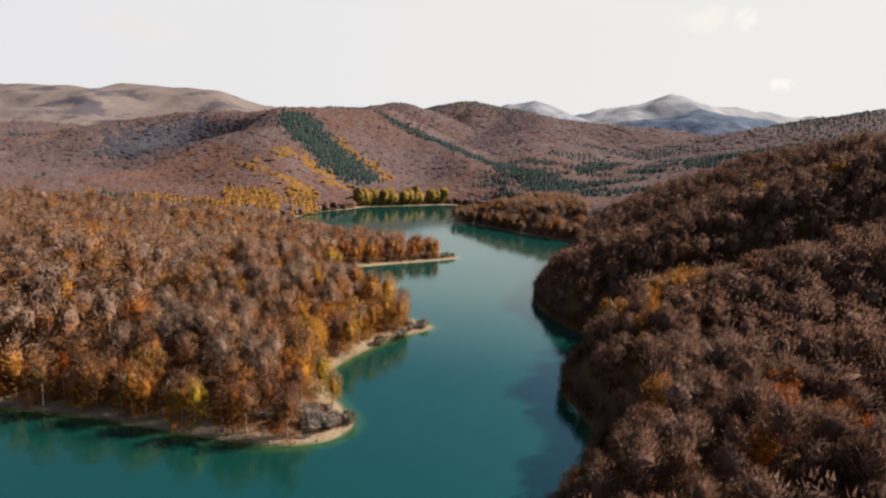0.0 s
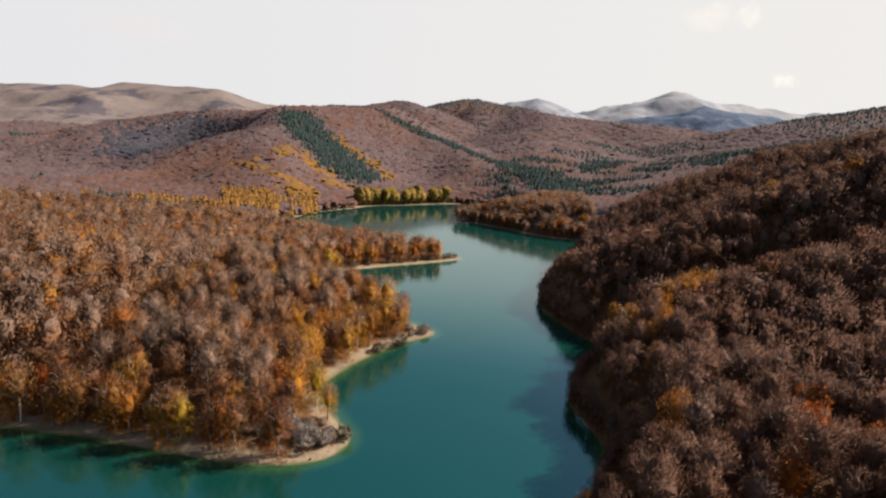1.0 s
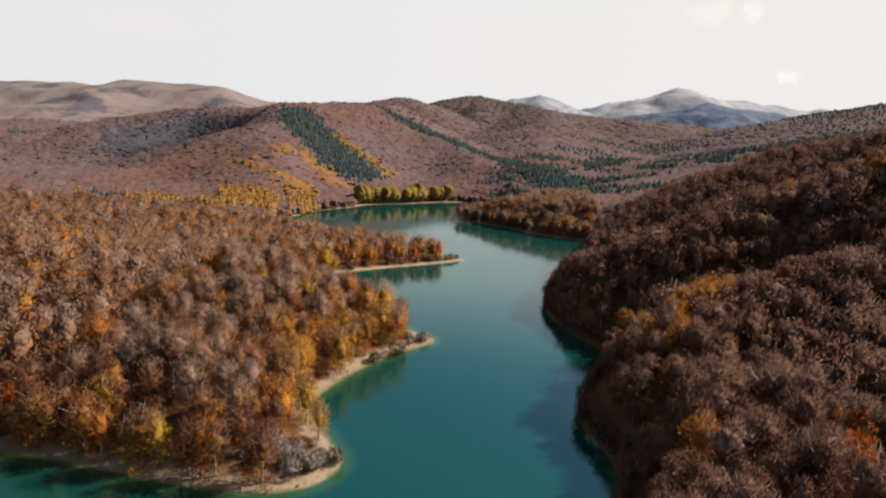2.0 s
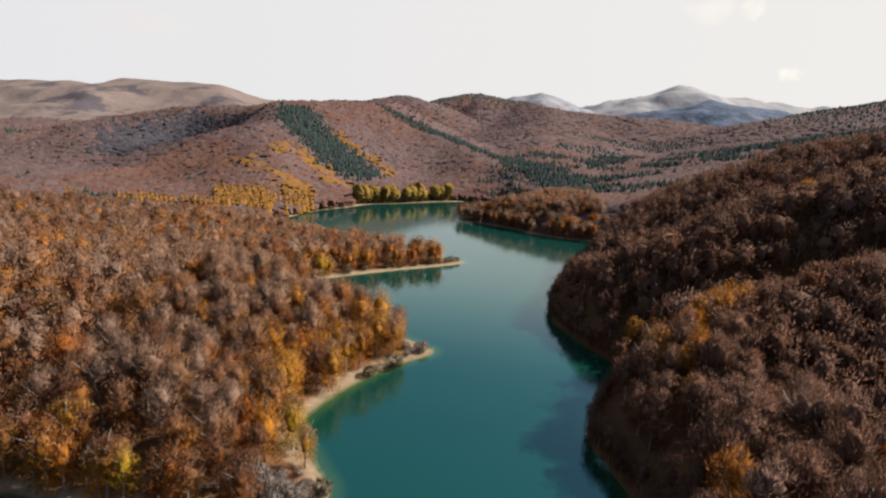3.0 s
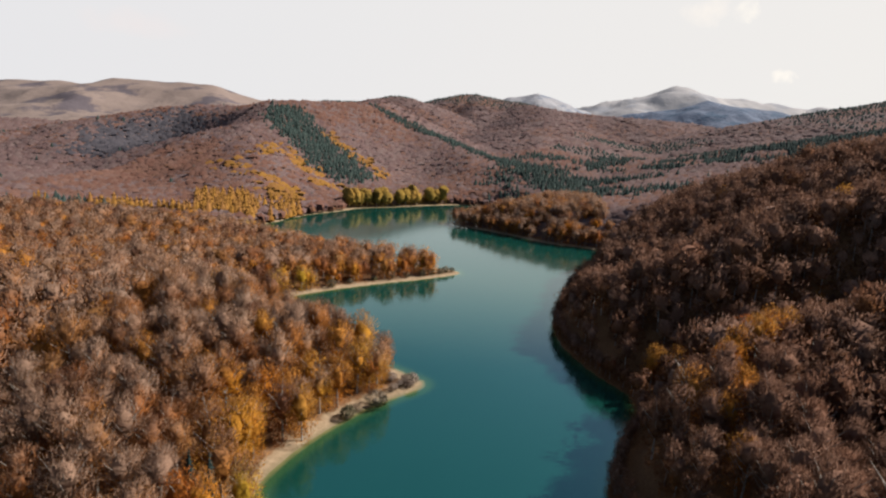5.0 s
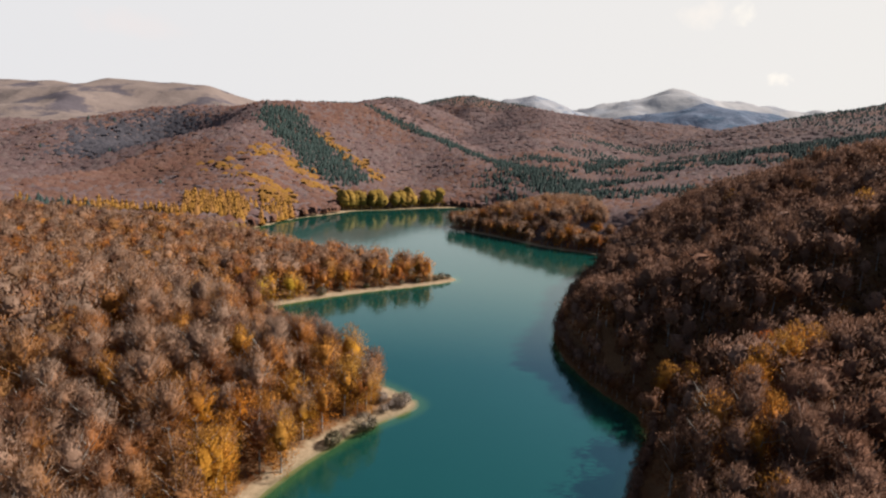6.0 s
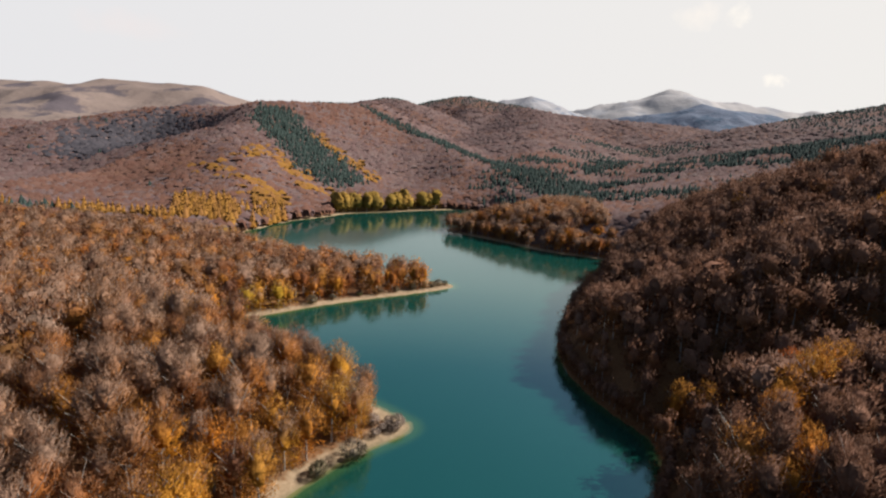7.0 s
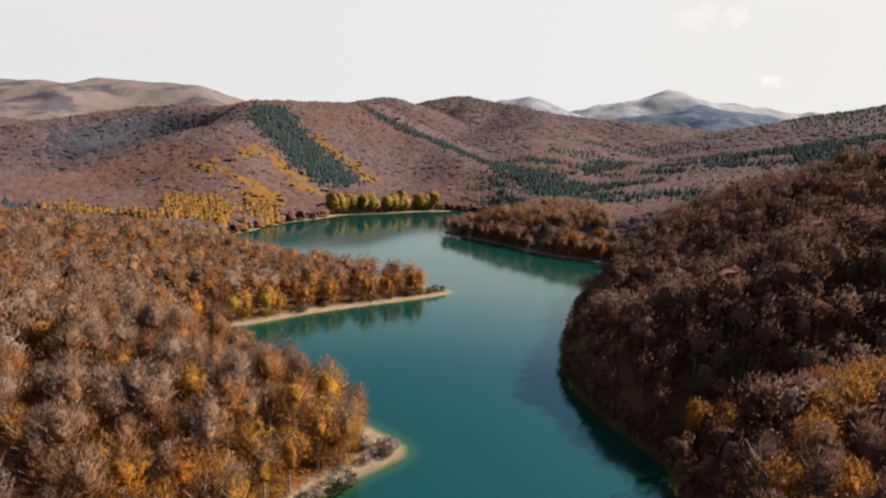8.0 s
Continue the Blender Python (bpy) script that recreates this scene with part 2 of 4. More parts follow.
def water_material():
    k = Nodes("green_lake_water", 0.09, 0.5)
    k.bsdf.inputs["IOR"].default_value = 2.0
    k.bsdf.inputs["Specular Tint"].default_value = (0.20, 0.86, 0.90, 1)
    shallow = k.attribute("shallow")
    broad = k.noise(0.012, 3)
    deep = k.mix(broad, (0.002, 0.026, 0.019, 1), (0.004, 0.037, 0.028, 1))
    near = k.mix(k.step(shallow, 0.1, 0.75), deep, (0.020, 0.055, 0.022, 1))
    colour = k.mix(k.step(shallow, 0.72, 1.0), near, (0.14, 0.125, 0.05, 1))
    ripple = k.math("ADD", k.noise(0.9, 3, 0.6, (1, 0.5, 1)), k.math("MULTIPLY", k.noise(0.16, 2), 1.5))
    return k.done(colour, ripple, 0.08, 0.12)


def mountain_material(name, low, high, rock, scale, rocky):
    k = Nodes(name, 0.95, 0.05)
    a, b = k.noise(scale, 6, 0.6), k.noise(scale * 5, 5, 0.65)
    base = k.mix(a, (*low, 1), (*high, 1))
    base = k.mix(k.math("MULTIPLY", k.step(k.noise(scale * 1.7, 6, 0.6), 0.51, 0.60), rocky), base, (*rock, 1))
    return k.done(base, k.math("ADD", k.math("MULTIPLY", a, 4.0), b), 0.5, 8.0)


bark = bark_material()
ground_mat, water_mat = ground_material(), water_material()


# ---- the lie of the land ----
def lattice(ix, iy, seed):
    v = np.sin(ix * 127.1 + iy * 311.7 + seed * 74.7) * 43758.5453
    return v - np.floor(v)


def rough(x, y, scale, octaves=4, seed=0):
    """Fractal value noise, about -0.5 to 0.5."""
    total, amp, x, y = 0.0, 0.5, x / scale, y / scale
    for o in range(octaves):
        ix, iy = np.floor(x), np.floor(y)
        fx, fy = x - ix, y - iy
        fx, fy = fx * fx * (3 - 2 * fx), fy * fy * (3 - 2 * fy)
        s = seed + o
        top = lattice(ix, iy, s) * (1 - fx) + lattice(ix + 1, iy, s) * fx
        low = lattice(ix, iy + 1, s) * (1 - fx) + lattice(ix + 1, iy + 1, s) * fx
        total = total + amp * (top * (1 - fy) + low * fy - 0.5)
        amp, x, y = amp * 0.5, x * 2.03, y * 2.03
    return total


WEST_SHORE = [(-520, 150), (-260, 143), (-170, 140), (-124, 138.5), (-99, 137.5), (-75, 134), (-57, 131.5), (-42, 131), (-30, 135.5),
              (-25.5, 145), (-33, 156), (-43, 172), (-40, 185), (-34, 199), (-23, 217), (-7, 232.5), (-17, 241), (-38, 256), (-66, 278), (-95, 298),
              (-97, 306), (-77, 322), (-64, 336), (-42, 354), (-21, 368), (6, 391.5), (-30, 402), (-80, 418), (-130, 442), (-165, 468), (-173, 491),
              (-164, 520), (-153, 573), (-145, 591), (-127, 621), (-114, 653), (-81, 676), (-45, 714), (-10, 738)]
EAST_SHORE = [(25, 746), (55, 735), (62, 700), (50, 650), (20, 612), (-15, 590), (-4, 571), (12, 562), (44, 535), (68, 509), (107, 496), (120, 480),
              (100, 445), (70, 390), (55, 345), (43, 305), (42.5, 280), (50, 252), (60, 235), (55, 215), (43, 195), (37, 178), (42, 160), (44, 148), (34, 125),
              (18, 100), (5, 78), (-5, 40), (-12, 0), (-40, -160), (-520, -160)]


def rounded(points, times):
    p = np.array(points, float)
    for _ in range(times):
        q = np.roll(p, -1, 0)
        p = np.stack([p * 0.78 + q * 0.22, p * 0.22 + q * 0.78], 1).reshape(-1, 2)
    return p


SHORE = rounded(WEST_SHORE + EAST_SHORE, 2)


def shore_distance(x, y):
    """Metres from the waterline: positive on land, negative in the lake."""
    x, y = np.asarray(x, float).ravel(), np.asarray(y, float).ravel()
    a, b = SHORE, np.roll(SHORE, -1, 0)
    best, inside = np.full(x.shape, 1e9), np.zeros(x.shape, bool)
    for (ax, ay), (bx, by) in zip(a, b):
        dx, dy = bx - ax, by - ay
        s = np.clip(((x - ax) * dx + (y - ay) * dy) / (dx * dx + dy * dy + 1e-9), 0, 1)
        best = np.minimum(best, (x - ax - s * dx) ** 2 + (y - ay - s * dy) ** 2)
        if dy:
            inside ^= ((ay > y) != (by > y)) & (x < dx * (y - ay) / dy + ax)
    return np.where(inside, -1, 1) * np.sqrt(best)


# crest lines: points (x, y, height), fall per metre, roundness of the crest, steepness of the left flank
CRESTS = [
    ([(340, 40, 95), (300, 160, 100), (255, 280, 93), (235, 330, 86), (212, 370, 76), (196, 410, 62), (186, 480, 44), (200, 560, 32)], 0.56, 22),
    ([(240, 165, 68), (140, 207, 40), (96, 221, 23), (80, 214, 21), (65, 197, 17), (55, 190, 11)], 0.50, 8),
    ([(260, 40, 75), (120, 88, 30), (68, 105, 14), (22, 92, 6)], 0.42, 10),
    ([(260, 90, 75), (120, 122, 34), (62, 147, 12), (48, 153, 6)], 0.42, 8),
    ([(255, 280, 95), (137, 286, 53), (113, 268, 39), (76, 288, 21), (60, 308, 11)], 0.75, 8),
    ([(-420, 250, 19), (-220, 235, 16), (-125, 224, 14), (-94, 228, 14), (-80, 204, 11), (-64, 214, -2), (-30, 230, -9)], 0.19, 12),
    ([(-520, 330, 6), (-270, 362, 3), (-190, 350, -2), (-107, 367, -7), (-40, 378, -8)], 0.08, 20),
    ([(-440, 590, 2), (-405, 680, 13), (-387, 760, 31), (-375, 860, 55), (-365, 950, 84), (-350, 1040, 122), (-300, 1090, 127), (-213, 1180, 130), (-180, 1300, 140)], 0.42, 8, 3.4),
    ([(-350, 1040, 116), (-310, 900, 80), (-262, 740, 38), (-235, 660, 18), (-228, 600, 5)], 0.36, 30),
    ([(-180, 1250, 116), (-73, 1100, 77), (26, 950, 43), (106, 800, 16)], 0.34, 30),
    ([(-1000, 850, 8), (-690, 800, 16), (-712, 920, 42), (-611, 1050, 75), (-559, 1100, 102), (-480, 1150, 112), (-350, 1110, 116)], 0.30, 30),
    ([(-560, 2000, 165), (-483, 2000, 176), (-381, 2000, 176), (-249, 2000, 203), (-179, 2030, 186), (-195, 2300, 200), (-92, 2300, 223), (10, 2300, 248),
      (154, 2200, 217), (261, 2000, 186), (514, 1900, 166), (702, 1900, 159), (890, 1900, 143), (1000, 1750, 120)], 0.30, 40),
    ([(261, 2000, 186), (200, 1600, 120), (173, 1400, 90), (150, 1200, 64), (120, 1000, 44)], 0.22, 40),
    ([(100, 900, 34), (180, 1000, 46), (330, 1000, 56), (420, 900, 56), (640, 900, 118), (780, 840, 150)], 0.22, 30),
    ([(15, 600, 7), (60, 625, 13), (110, 600, 20), (180, 560, 27), (300, 620, 40), (420, 800, 60)], 0.16, 20),
    ([(1500, 1500, 320), (1140, 1600, 244), (1013, 1600, 214), (940, 1720, 182), (880, 1800, 150)], 0.26, 30),
]


def crest_height(x, y, points, fall, roundness, lee=1.0):
    best = np.full(x.shape, -1e9)
    for (ax, ay, az), (bx, by, bz) in zip(points, points[1:]):
        dx, dy = bx - ax, by - ay
        s = np.clip(((x - ax) * dx + (y - ay) * dy) / (dx * dx + dy * dy), 0, 1)
        d = np.hypot(x - ax - s * dx, y - ay - s * dy)
        side = np.where(dx * (y - ay) - dy * (x - ax) > 0, fall * lee, fall)
        best = np.maximum(best, az + s * (bz - az) - side * (np.sqrt(d * d + roundness ** 2) - roundness))
    return best


def land(x, y):
    """Height of the ground over the lake's surface, and the distance from the waterline."""
    x, y = np.asarray(x, float), np.asarray(y, float)
    shape = x.shape
    x, y = x.ravel(), y.ravel()
    d = shore_distance(x, y)
    far = np.clip((np.hypot(x, y) - 450) / 600, 0, 1)
    wx, wy = x + rough(x, y, 60, 3, 5) * 12, y + rough(x, y, 60, 3, 9) * 12
    total = np.exp((0.0 + np.minimum(0.02 * np.abs(d), 6) + np.clip((y - 1000) * 0.06, 0, 60)) / 5.0)
    for crest in CRESTS:
        total = total + np.exp(np.clip(crest_height(wx, wy, *crest) / 5.0, -40, 80))
    h = 5.0 * np.log(total)
    # a ravine in the east bank
    for ax, ay, bx, by in ((54, 234, 74, 239), (74, 239, 125, 247), (125, 247, 210, 240)):
        s = np.clip(((x - ax) * (bx - ax) + (y - ay) * (by - ay)) / ((bx - ax) ** 2 + (by - ay) ** 2), 0, 1)
        g = np.hypot(x - ax - s * (bx - ax), y - ay - s * (by - ay))
        h = h - 9 * np.exp(-(g / 12) ** 2)
    h = h - 34 * np.exp(-((x + 470) / 95) ** 2 - ((y - 960) / 75) ** 2)  # a hollow behind the spur
    h = h + rough(x, y, 45, 4, 2) * 3.5 + rough(x, y, 180, 5, 3) * 20 * far
    steep = np.clip((x - 5) / 20, 0, 1) * np.clip((500 - y) / 30, 0, 1)
    bank = 0.14 * d + rough(x, y, 9, 3, 7) * 0.5 * np.clip(d / 4, 0, 1) + np.maximum(d - 11, 0) * 0.42 + steep * 0.75 * d
    k = np.clip(0.5 + 0.5 * (h - bank) / 3.0, 0, 1)
    z = h * (1 - k) + bank * k - 3.0 * k * (1 - k) * np.clip(d / 10, 0, 1)
    z = np.where(d < 0, np.maximum(0.22 * d, -9), np.maximum(z, 0.05 * np.minimum(d, 3)))
    return z.reshape(shape), d.reshape(shape)


def spaced(stops):
    """Grid lines from (start, step) stops to the last start."""
    out = []
    for (a, s), (b, _) in zip(stops, stops[1:]):
        out += list(np.linspace(a, b, max(1, int(round((b - a) / s))), endpoint=False))
    return np.array(out + [stops[-1][0]])


def sheet(name, xs, ys, heights, material):
    """A height field over the grid lines xs and ys."""
    nx, ny = len(xs), len(ys)
    gx, gy = np.meshgrid(xs, ys)
    co = np.stack([gx, gy, heights(gx, gy)], -1).reshape(-1, 3)
    i = (np.arange(ny - 1)[:, None] * nx + np.arange(nx - 1)[None, :]).ravel()
    quads = np.stack([i, i + 1, i + 1 + nx, i + nx], 1)
    me = bpy.data.meshes.new(name)
    me.vertices.add(len(co))
    me.vertices.foreach_set("co", co.astype(np.float32).ravel())
    me.loops.add(quads.size)
    me.loops.foreach_set("vertex_index", quads.astype(np.int32).ravel())
    me.polygons.add(len(quads))
    me.polygons.foreach_set("loop_start", np.arange(0, quads.size, 4, dtype=np.int32))
    me.polygons.foreach_set("use_smooth", np.ones(len(quads), bool))
    me.materials.append(material)
    me.update()
    me.validate()
    return new(name, me)


XS = spaced([(-4600, 300), (-2000, 60), (-800, 20), (-320, 8), (-130, 2.5), (130, 6), (320, 14), (800, 50), (2000, 300), (4600, 300)])
YS = spaced([(-900, 150), (-150, 20), (60, 5), (120, 2.5), (260, 3), (420, 6), (760, 14), (1300, 30), (2400, 200), (4700, 200)])
ground = tagged(sheet("ground", XS, YS, lambda x, y: land(x, y)[0], ground_mat),
                "valley ground of brown leaf litter with pale sandy lake shores", "ground", kind="structure")

lake = sheet("water", spaced([(-540, 12), (-130, 2.5), (130, 8), (180, 8)]), spaced([(-170, 15), (100, 2.5), (420, 6), (770, 6)]), lambda x, y: x * 0, water_mat)
tagged(lake, "calm deep green reservoir water with yellowish shallows", "water", kind="structure")
co = np.empty(len(lake.data.vertices) * 3, np.float32)
lake.data.vertices.foreach_get("co", co)
co = co.reshape(-1, 3)
near_shore = np.clip(1 + shore_distance(co[:, 0], co[:, 1]) / 6.0, 0, 1).astype(np.float32)
lake.data.attributes.new("shallow", "FLOAT", "POINT").data.foreach_set("value", near_shore)


def mountain(name, label, crest, fall, lumps, material, step, base=0.0):
    """A far range: a crest line with gullied flanks."""
    pts = np.array(crest, float)
    reach = (pts[:, 2].max() - base) / fall + 100
    xs = np.arange(pts[:, 0].min() - reach, pts[:, 0].max() + reach, step)
    ys = np.arange(pts[:, 1].min() - reach, pts[:, 1].max() + reach * 0.5, step)

    def height(x, y):
        wx, wy = x + rough(x, y, 500, 4, 21) * 60, y + rough(x, y, 500, 4, 22) * 60
        h = crest_height(wx, wy, crest, fall, 12)
        folds = 0.5 - np.abs(rough(x, y, 420, 5, 24)) * 3.2
        return h + rough(x, y, 160, 6, 23) * lumps * 0.5 + folds * lumps * np.clip((pts[:, 2].max() + 10 - h) / 120, 0.15, 1) + 2

    return tagged(sheet(name, xs, ys, height, material), label, "mountain", kind="structure")


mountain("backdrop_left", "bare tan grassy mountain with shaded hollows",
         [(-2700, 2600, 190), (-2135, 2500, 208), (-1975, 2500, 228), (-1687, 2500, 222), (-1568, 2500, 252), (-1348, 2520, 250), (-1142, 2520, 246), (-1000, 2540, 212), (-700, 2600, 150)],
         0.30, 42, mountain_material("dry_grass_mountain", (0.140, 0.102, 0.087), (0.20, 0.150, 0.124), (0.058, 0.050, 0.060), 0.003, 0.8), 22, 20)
# the bluish rock blotches put blue shade into the peak's colour
mountain("backdrop_peak", "pale grey limestone peak on the horizon",
         [(650, 4000, 250), (760, 4000, 310), (940, 4000, 392), (1110, 4000, 408), (1240, 4000, 474), (1365, 4000, 516), (1400, 4000, 512), (1560, 4000, 468), (1930, 4000, 412), (2440, 4000, 396), (2900, 4000, 360)],
         0.42, 62, mountain_material("limestone", (0.24, 0.225, 0.225), (0.30, 0.275, 0.255), (0.19, 0.195, 0.215), 0.003, 0.5), 28, 60)
# here too the cool rock tone is blue shade in the base colour
mountain("backdrop_crag", "pale rocky summit behind the wooded ridge",
         [(180, 3600, 300), (250, 3600, 346), (408, 3600, 384), (518, 3600, 358), (650, 3600, 288)],
         0.5, 60, mountain_material("pale_rock", (0.20, 0.195, 0.21), (0.28, 0.262, 0.252), (0.13, 0.145, 0.175), 0.005, 0.85), 22, 60)
# distance haze is painted in as blue base colours
mountain("backdrop_blue", "wooded far hills, blue haze put into their colour",
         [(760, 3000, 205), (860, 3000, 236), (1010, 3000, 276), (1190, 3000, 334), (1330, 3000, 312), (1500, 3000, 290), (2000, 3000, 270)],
         0.40, 70, mountain_material("hazy_far_woods", (0.070, 0.090, 0.125), (0.105, 0.112, 0.140), (0.040, 0.062, 0.092), 0.006, 0.8), 22, 60)


# ---- trees ----
def tube(points, radii, sides):
    """Vertices, triangles and normals of a tapered tube."""
    p = np.array(points, float)
    a = np.linspace(0, 2 * np.pi, sides, endpoint=False)
    ring = np.stack([np.cos(a), np.sin(a), 0 * a], 1)
    v, f, nn = [], [], []
    for i, (c, r) in enumerate(zip(p, radii)):
        along = p[min(i + 1, len(p) - 1)] - p[max(i - 1, 0)]
        along = along / np.linalg.norm(along)
        side = np.cross(along, (0.31, 0.95, 0.05))
        side /= np.linalg.norm(side)
        over = np.cross(along, side)
        out = ring[:, :1] * side + ring[:, 1:2] * over
        v.append(c + r * out)
        nn.append(out)
        if i:
            for j in range(sides):
                k = (j + 1) % sides
                o, q = (i - 1) * sides, i * sides
                f += [(o + j, o + k, q + k), (o + j, q + k, q + j)]
    return np.concatenate(v), np.array(f), np.concatenate(nn)


def joined(pieces):
    v, f, nn, n = [], [], [], 0
    for pv, pf, pn in pieces:
        v.append(pv)
        f.append(pf + n)
        nn.append(pn)
        n += len(pv)
    return np.concatenate(v), np.concatenate(f), np.concatenate(nn)


def unit(v):
    return v / np.maximum(np.linalg.norm(v, axis=-1, keepdims=True), 1e-9)


def slivers(centre, way, length, width, rng, out, stray=0.45):
    """One thin triangle per row: a spray of twigs or a clump of leaves, shaded as part of the crown's rounded outside."""
    n = len(centre)
    way = unit(way)
    side = unit(np.cross(way, rng.normal(size=(n, 3))))
    a = centre - way * length * 0.45 + side * width * 0.5
    b = centre - way * length * 0.45 - side * width * 0.5
    c = centre + way * length * 0.55 + side * width * rng.uniform(-0.4, 0.4, (n, 1))
    nn = unit(unit(out) + rng.normal(size=(n, 3)) * stray)
    turn = (np.cross(b - a, c - a) * nn).sum(1) < 0
    a[turn], b[turn] = b[turn].copy(), a[turn].copy()
    return np.stack([a, b, c], 1).reshape(-1, 3), np.arange(3 * n).reshape(n, 3), nn.repeat(3, 0)


def lumped(u, lobes):
    lump = np.ones(len(u))
    for way, size in lobes:
        lump += size * np.clip((u @ way - 0.5) * 2.0, 0, 1)
    return lump


def domed(n, rng, low, high, radius, lobes, inner=0.62):
    """Points in the outer part of a lobed crown between two heights, and the way out from its middle."""
    u = unit(rng.normal(size=(n, 3)))
    u[:, 2] = np.where(rng.random(n) < 0.4, np.abs(u[:, 2]), u[:, 2])
    r = (inner + (1 - inner) * rng.random(n) ** 0.6) * lumped(u, lobes)
    mid, half = (low + high) / 2, (high - low) / 2
    p = np.stack([u[:, 0] * radius * r, u[:, 1] * radius * r, mid + u[:, 2] * half * r], 1)
    return p, u


def core(nu, nv, rng, low, high, radius, lobes, fill, knobs=0.18):
    """The dense inner mass of a crown: a closed, knobbly dome."""
    rows = [np.array([[0, 0, 1.0]])]
    for i in range(nv):
        lat = math.pi * (i + 1) / (nv + 1) * 1.02
        lon = np.linspace(0, 2 * np.pi, nu, endpoint=False) + 0.5 * i
        rows.append(np.stack([np.sin(lat) * np.cos(lon), np.sin(lat) * np.sin(lon), np.full(nu, math.cos(lat))], 1))
    u = np.concatenate(rows)
    r = fill * lumped(u, lobes) * rng.uniform(1 - knobs, 1 + knobs, len(u))
    mid, half = (low + high) / 2, (high - low) / 2
    v = np.stack([u[:, 0] * radius * r, u[:, 1] * radius * r, mid + u[:, 2] * half * r], 1)
    f = [(0, 1 + j, 1 + (j + 1) % nu) for j in range(nu)]
    for i in range(nv - 1):
        o, q = 1 + i * nu, 1 + (i + 1) * nu
        for j in range(nu):
            k = (j + 1) % nu
            f += [(o + j, q + j, q + k), (o + j, q + k, o + k)]
    return v, np.array(f), unit(u * (1, 1, 0.8) + rng.normal(size=u.shape) * 0.3 + (0, 0, 0.15))


def lobes_of(rng, count=6):
    out = []
    for _ in range(count):
        w = rng.normal(size=3)
        w[2] = abs(w[2]) * 0.8
        out.append((w / np.linalg.norm(w), rng.uniform(-0.2, 0.32)))
    return out


def broadleaf(seed, twigs, leaves, limbs, sides, height=17.0, radius=4.0, width=0.16, length=1.7, low=0.24, mass=(8, 4), fill=0.6, stray=0.3, bunches=0):
    """A beech: trunk and limbs, and a crown of twig sprays and leaf clumps. bunches: how many boughs carry the twigs round the dense heart."""
    rng = np.random.default_rng(seed)
    bend = rng.normal(size=2) * 0.5
    rings = ((0, 0.30), (0.3, 0.24), (0.6, 0.17), (1.0, 0.05)) if limbs else ((0, 0.30), (1.0, 0.06))
    spine = [(bend[0] * s * s, bend[1] * s * s, s * height * 0.8 - 0.8) for s, _ in rings]
    pieces = [tube(spine, [w for _, w in rings], sides)] if sides else []
    for i in range(limbs):
        s = 0.38 + 0.5 * i / max(limbs, 1)
        a = i * 2.4 + rng.uniform(-0.4, 0.4)
        start = np.array([bend[0] * s * s, bend[1] * s * s, s * height * 0.8])
        out = np.array([math.cos(a), math.sin(a), 0]) * radius * rng.uniform(0.75, 1.05)
        rise = height * rng.uniform(0.16, 0.28)
        pieces.append(tube([start, start + out * 0.5 + (0, 0, rise * 0.45), start + out + (0, 0, rise)], [0.12, 0.07, 0.02], 3))
    trunk = joined(pieces) if sides else (np.zeros((0, 3)), np.zeros((0, 3), int), np.zeros((0, 3)))
    lobes = lobes_of(rng)
    mid = np.array([0, 0, height * (low + 1) * 0.5])
    crown = [core(*mass, rng, height * low, height, radius, lobes, fill)]
    heads = []
    for i in range(bunches):
        s = (i + 0.3) / bunches
        a = i * 2.4 + rng.uniform(-0.5, 0.5)
        z = height * (low + (0.93 - low) * (1 - s) ** 0.8)
        off = radius * (0.12 if i == 0 else rng.uniform(0.42, 0.66))
        size = radius * rng.uniform(0.42, 0.62)
        c = np.array([math.cos(a) * off, math.sin(a) * off, z - size * 0.8])
        heads.append((c, size))

    def around(n, inner):
        p, u = domed(n, rng, height * low, height, radius, lobes, inner)
        if heads:
            k = rng.integers(0, len(heads), n)
            c, r = np.array([h[0] for h in heads])[k], np.array([h[1] for h in heads])[k]
            w = unit(rng.normal(size=(n, 3)) + (0, 0, 0.35))
            p = c + w * (r * (0.35 + 0.85 * rng.random(n) ** 0.6))[:, None]
            u = unit(w + 1.4 * unit(p - mid) + (0, 0, 0.2))
        return p, u

    p, u = around(twigs, 0.68)
    way = rng.normal(size=u.shape) * 0.5 + u * 0.7 + (0, 0, 0.8)
    grow = rng.uniform(0.6, 1.35, (twigs, 1))
    crown.append(slivers(p, way, length * grow, width * rng.uniform(0.6, 1.4, (twigs, 1)), rng, u + (0, 0, 0.15), stray))
    if leaves:
        q, w = around(leaves, 0.75)
        crown.append(slivers(q, rng.normal(size=w.shape) + w * 0.5, width * 3.2 * rng.uniform(0.6, 1.3, (leaves, 1)), width * 2.8, rng, w, stray))
    crown = joined(crown)
    rise = np.clip((crown[0][:, 2] / height - 0.12) / 0.88, 0, 1)
    return trunk, crown, rise


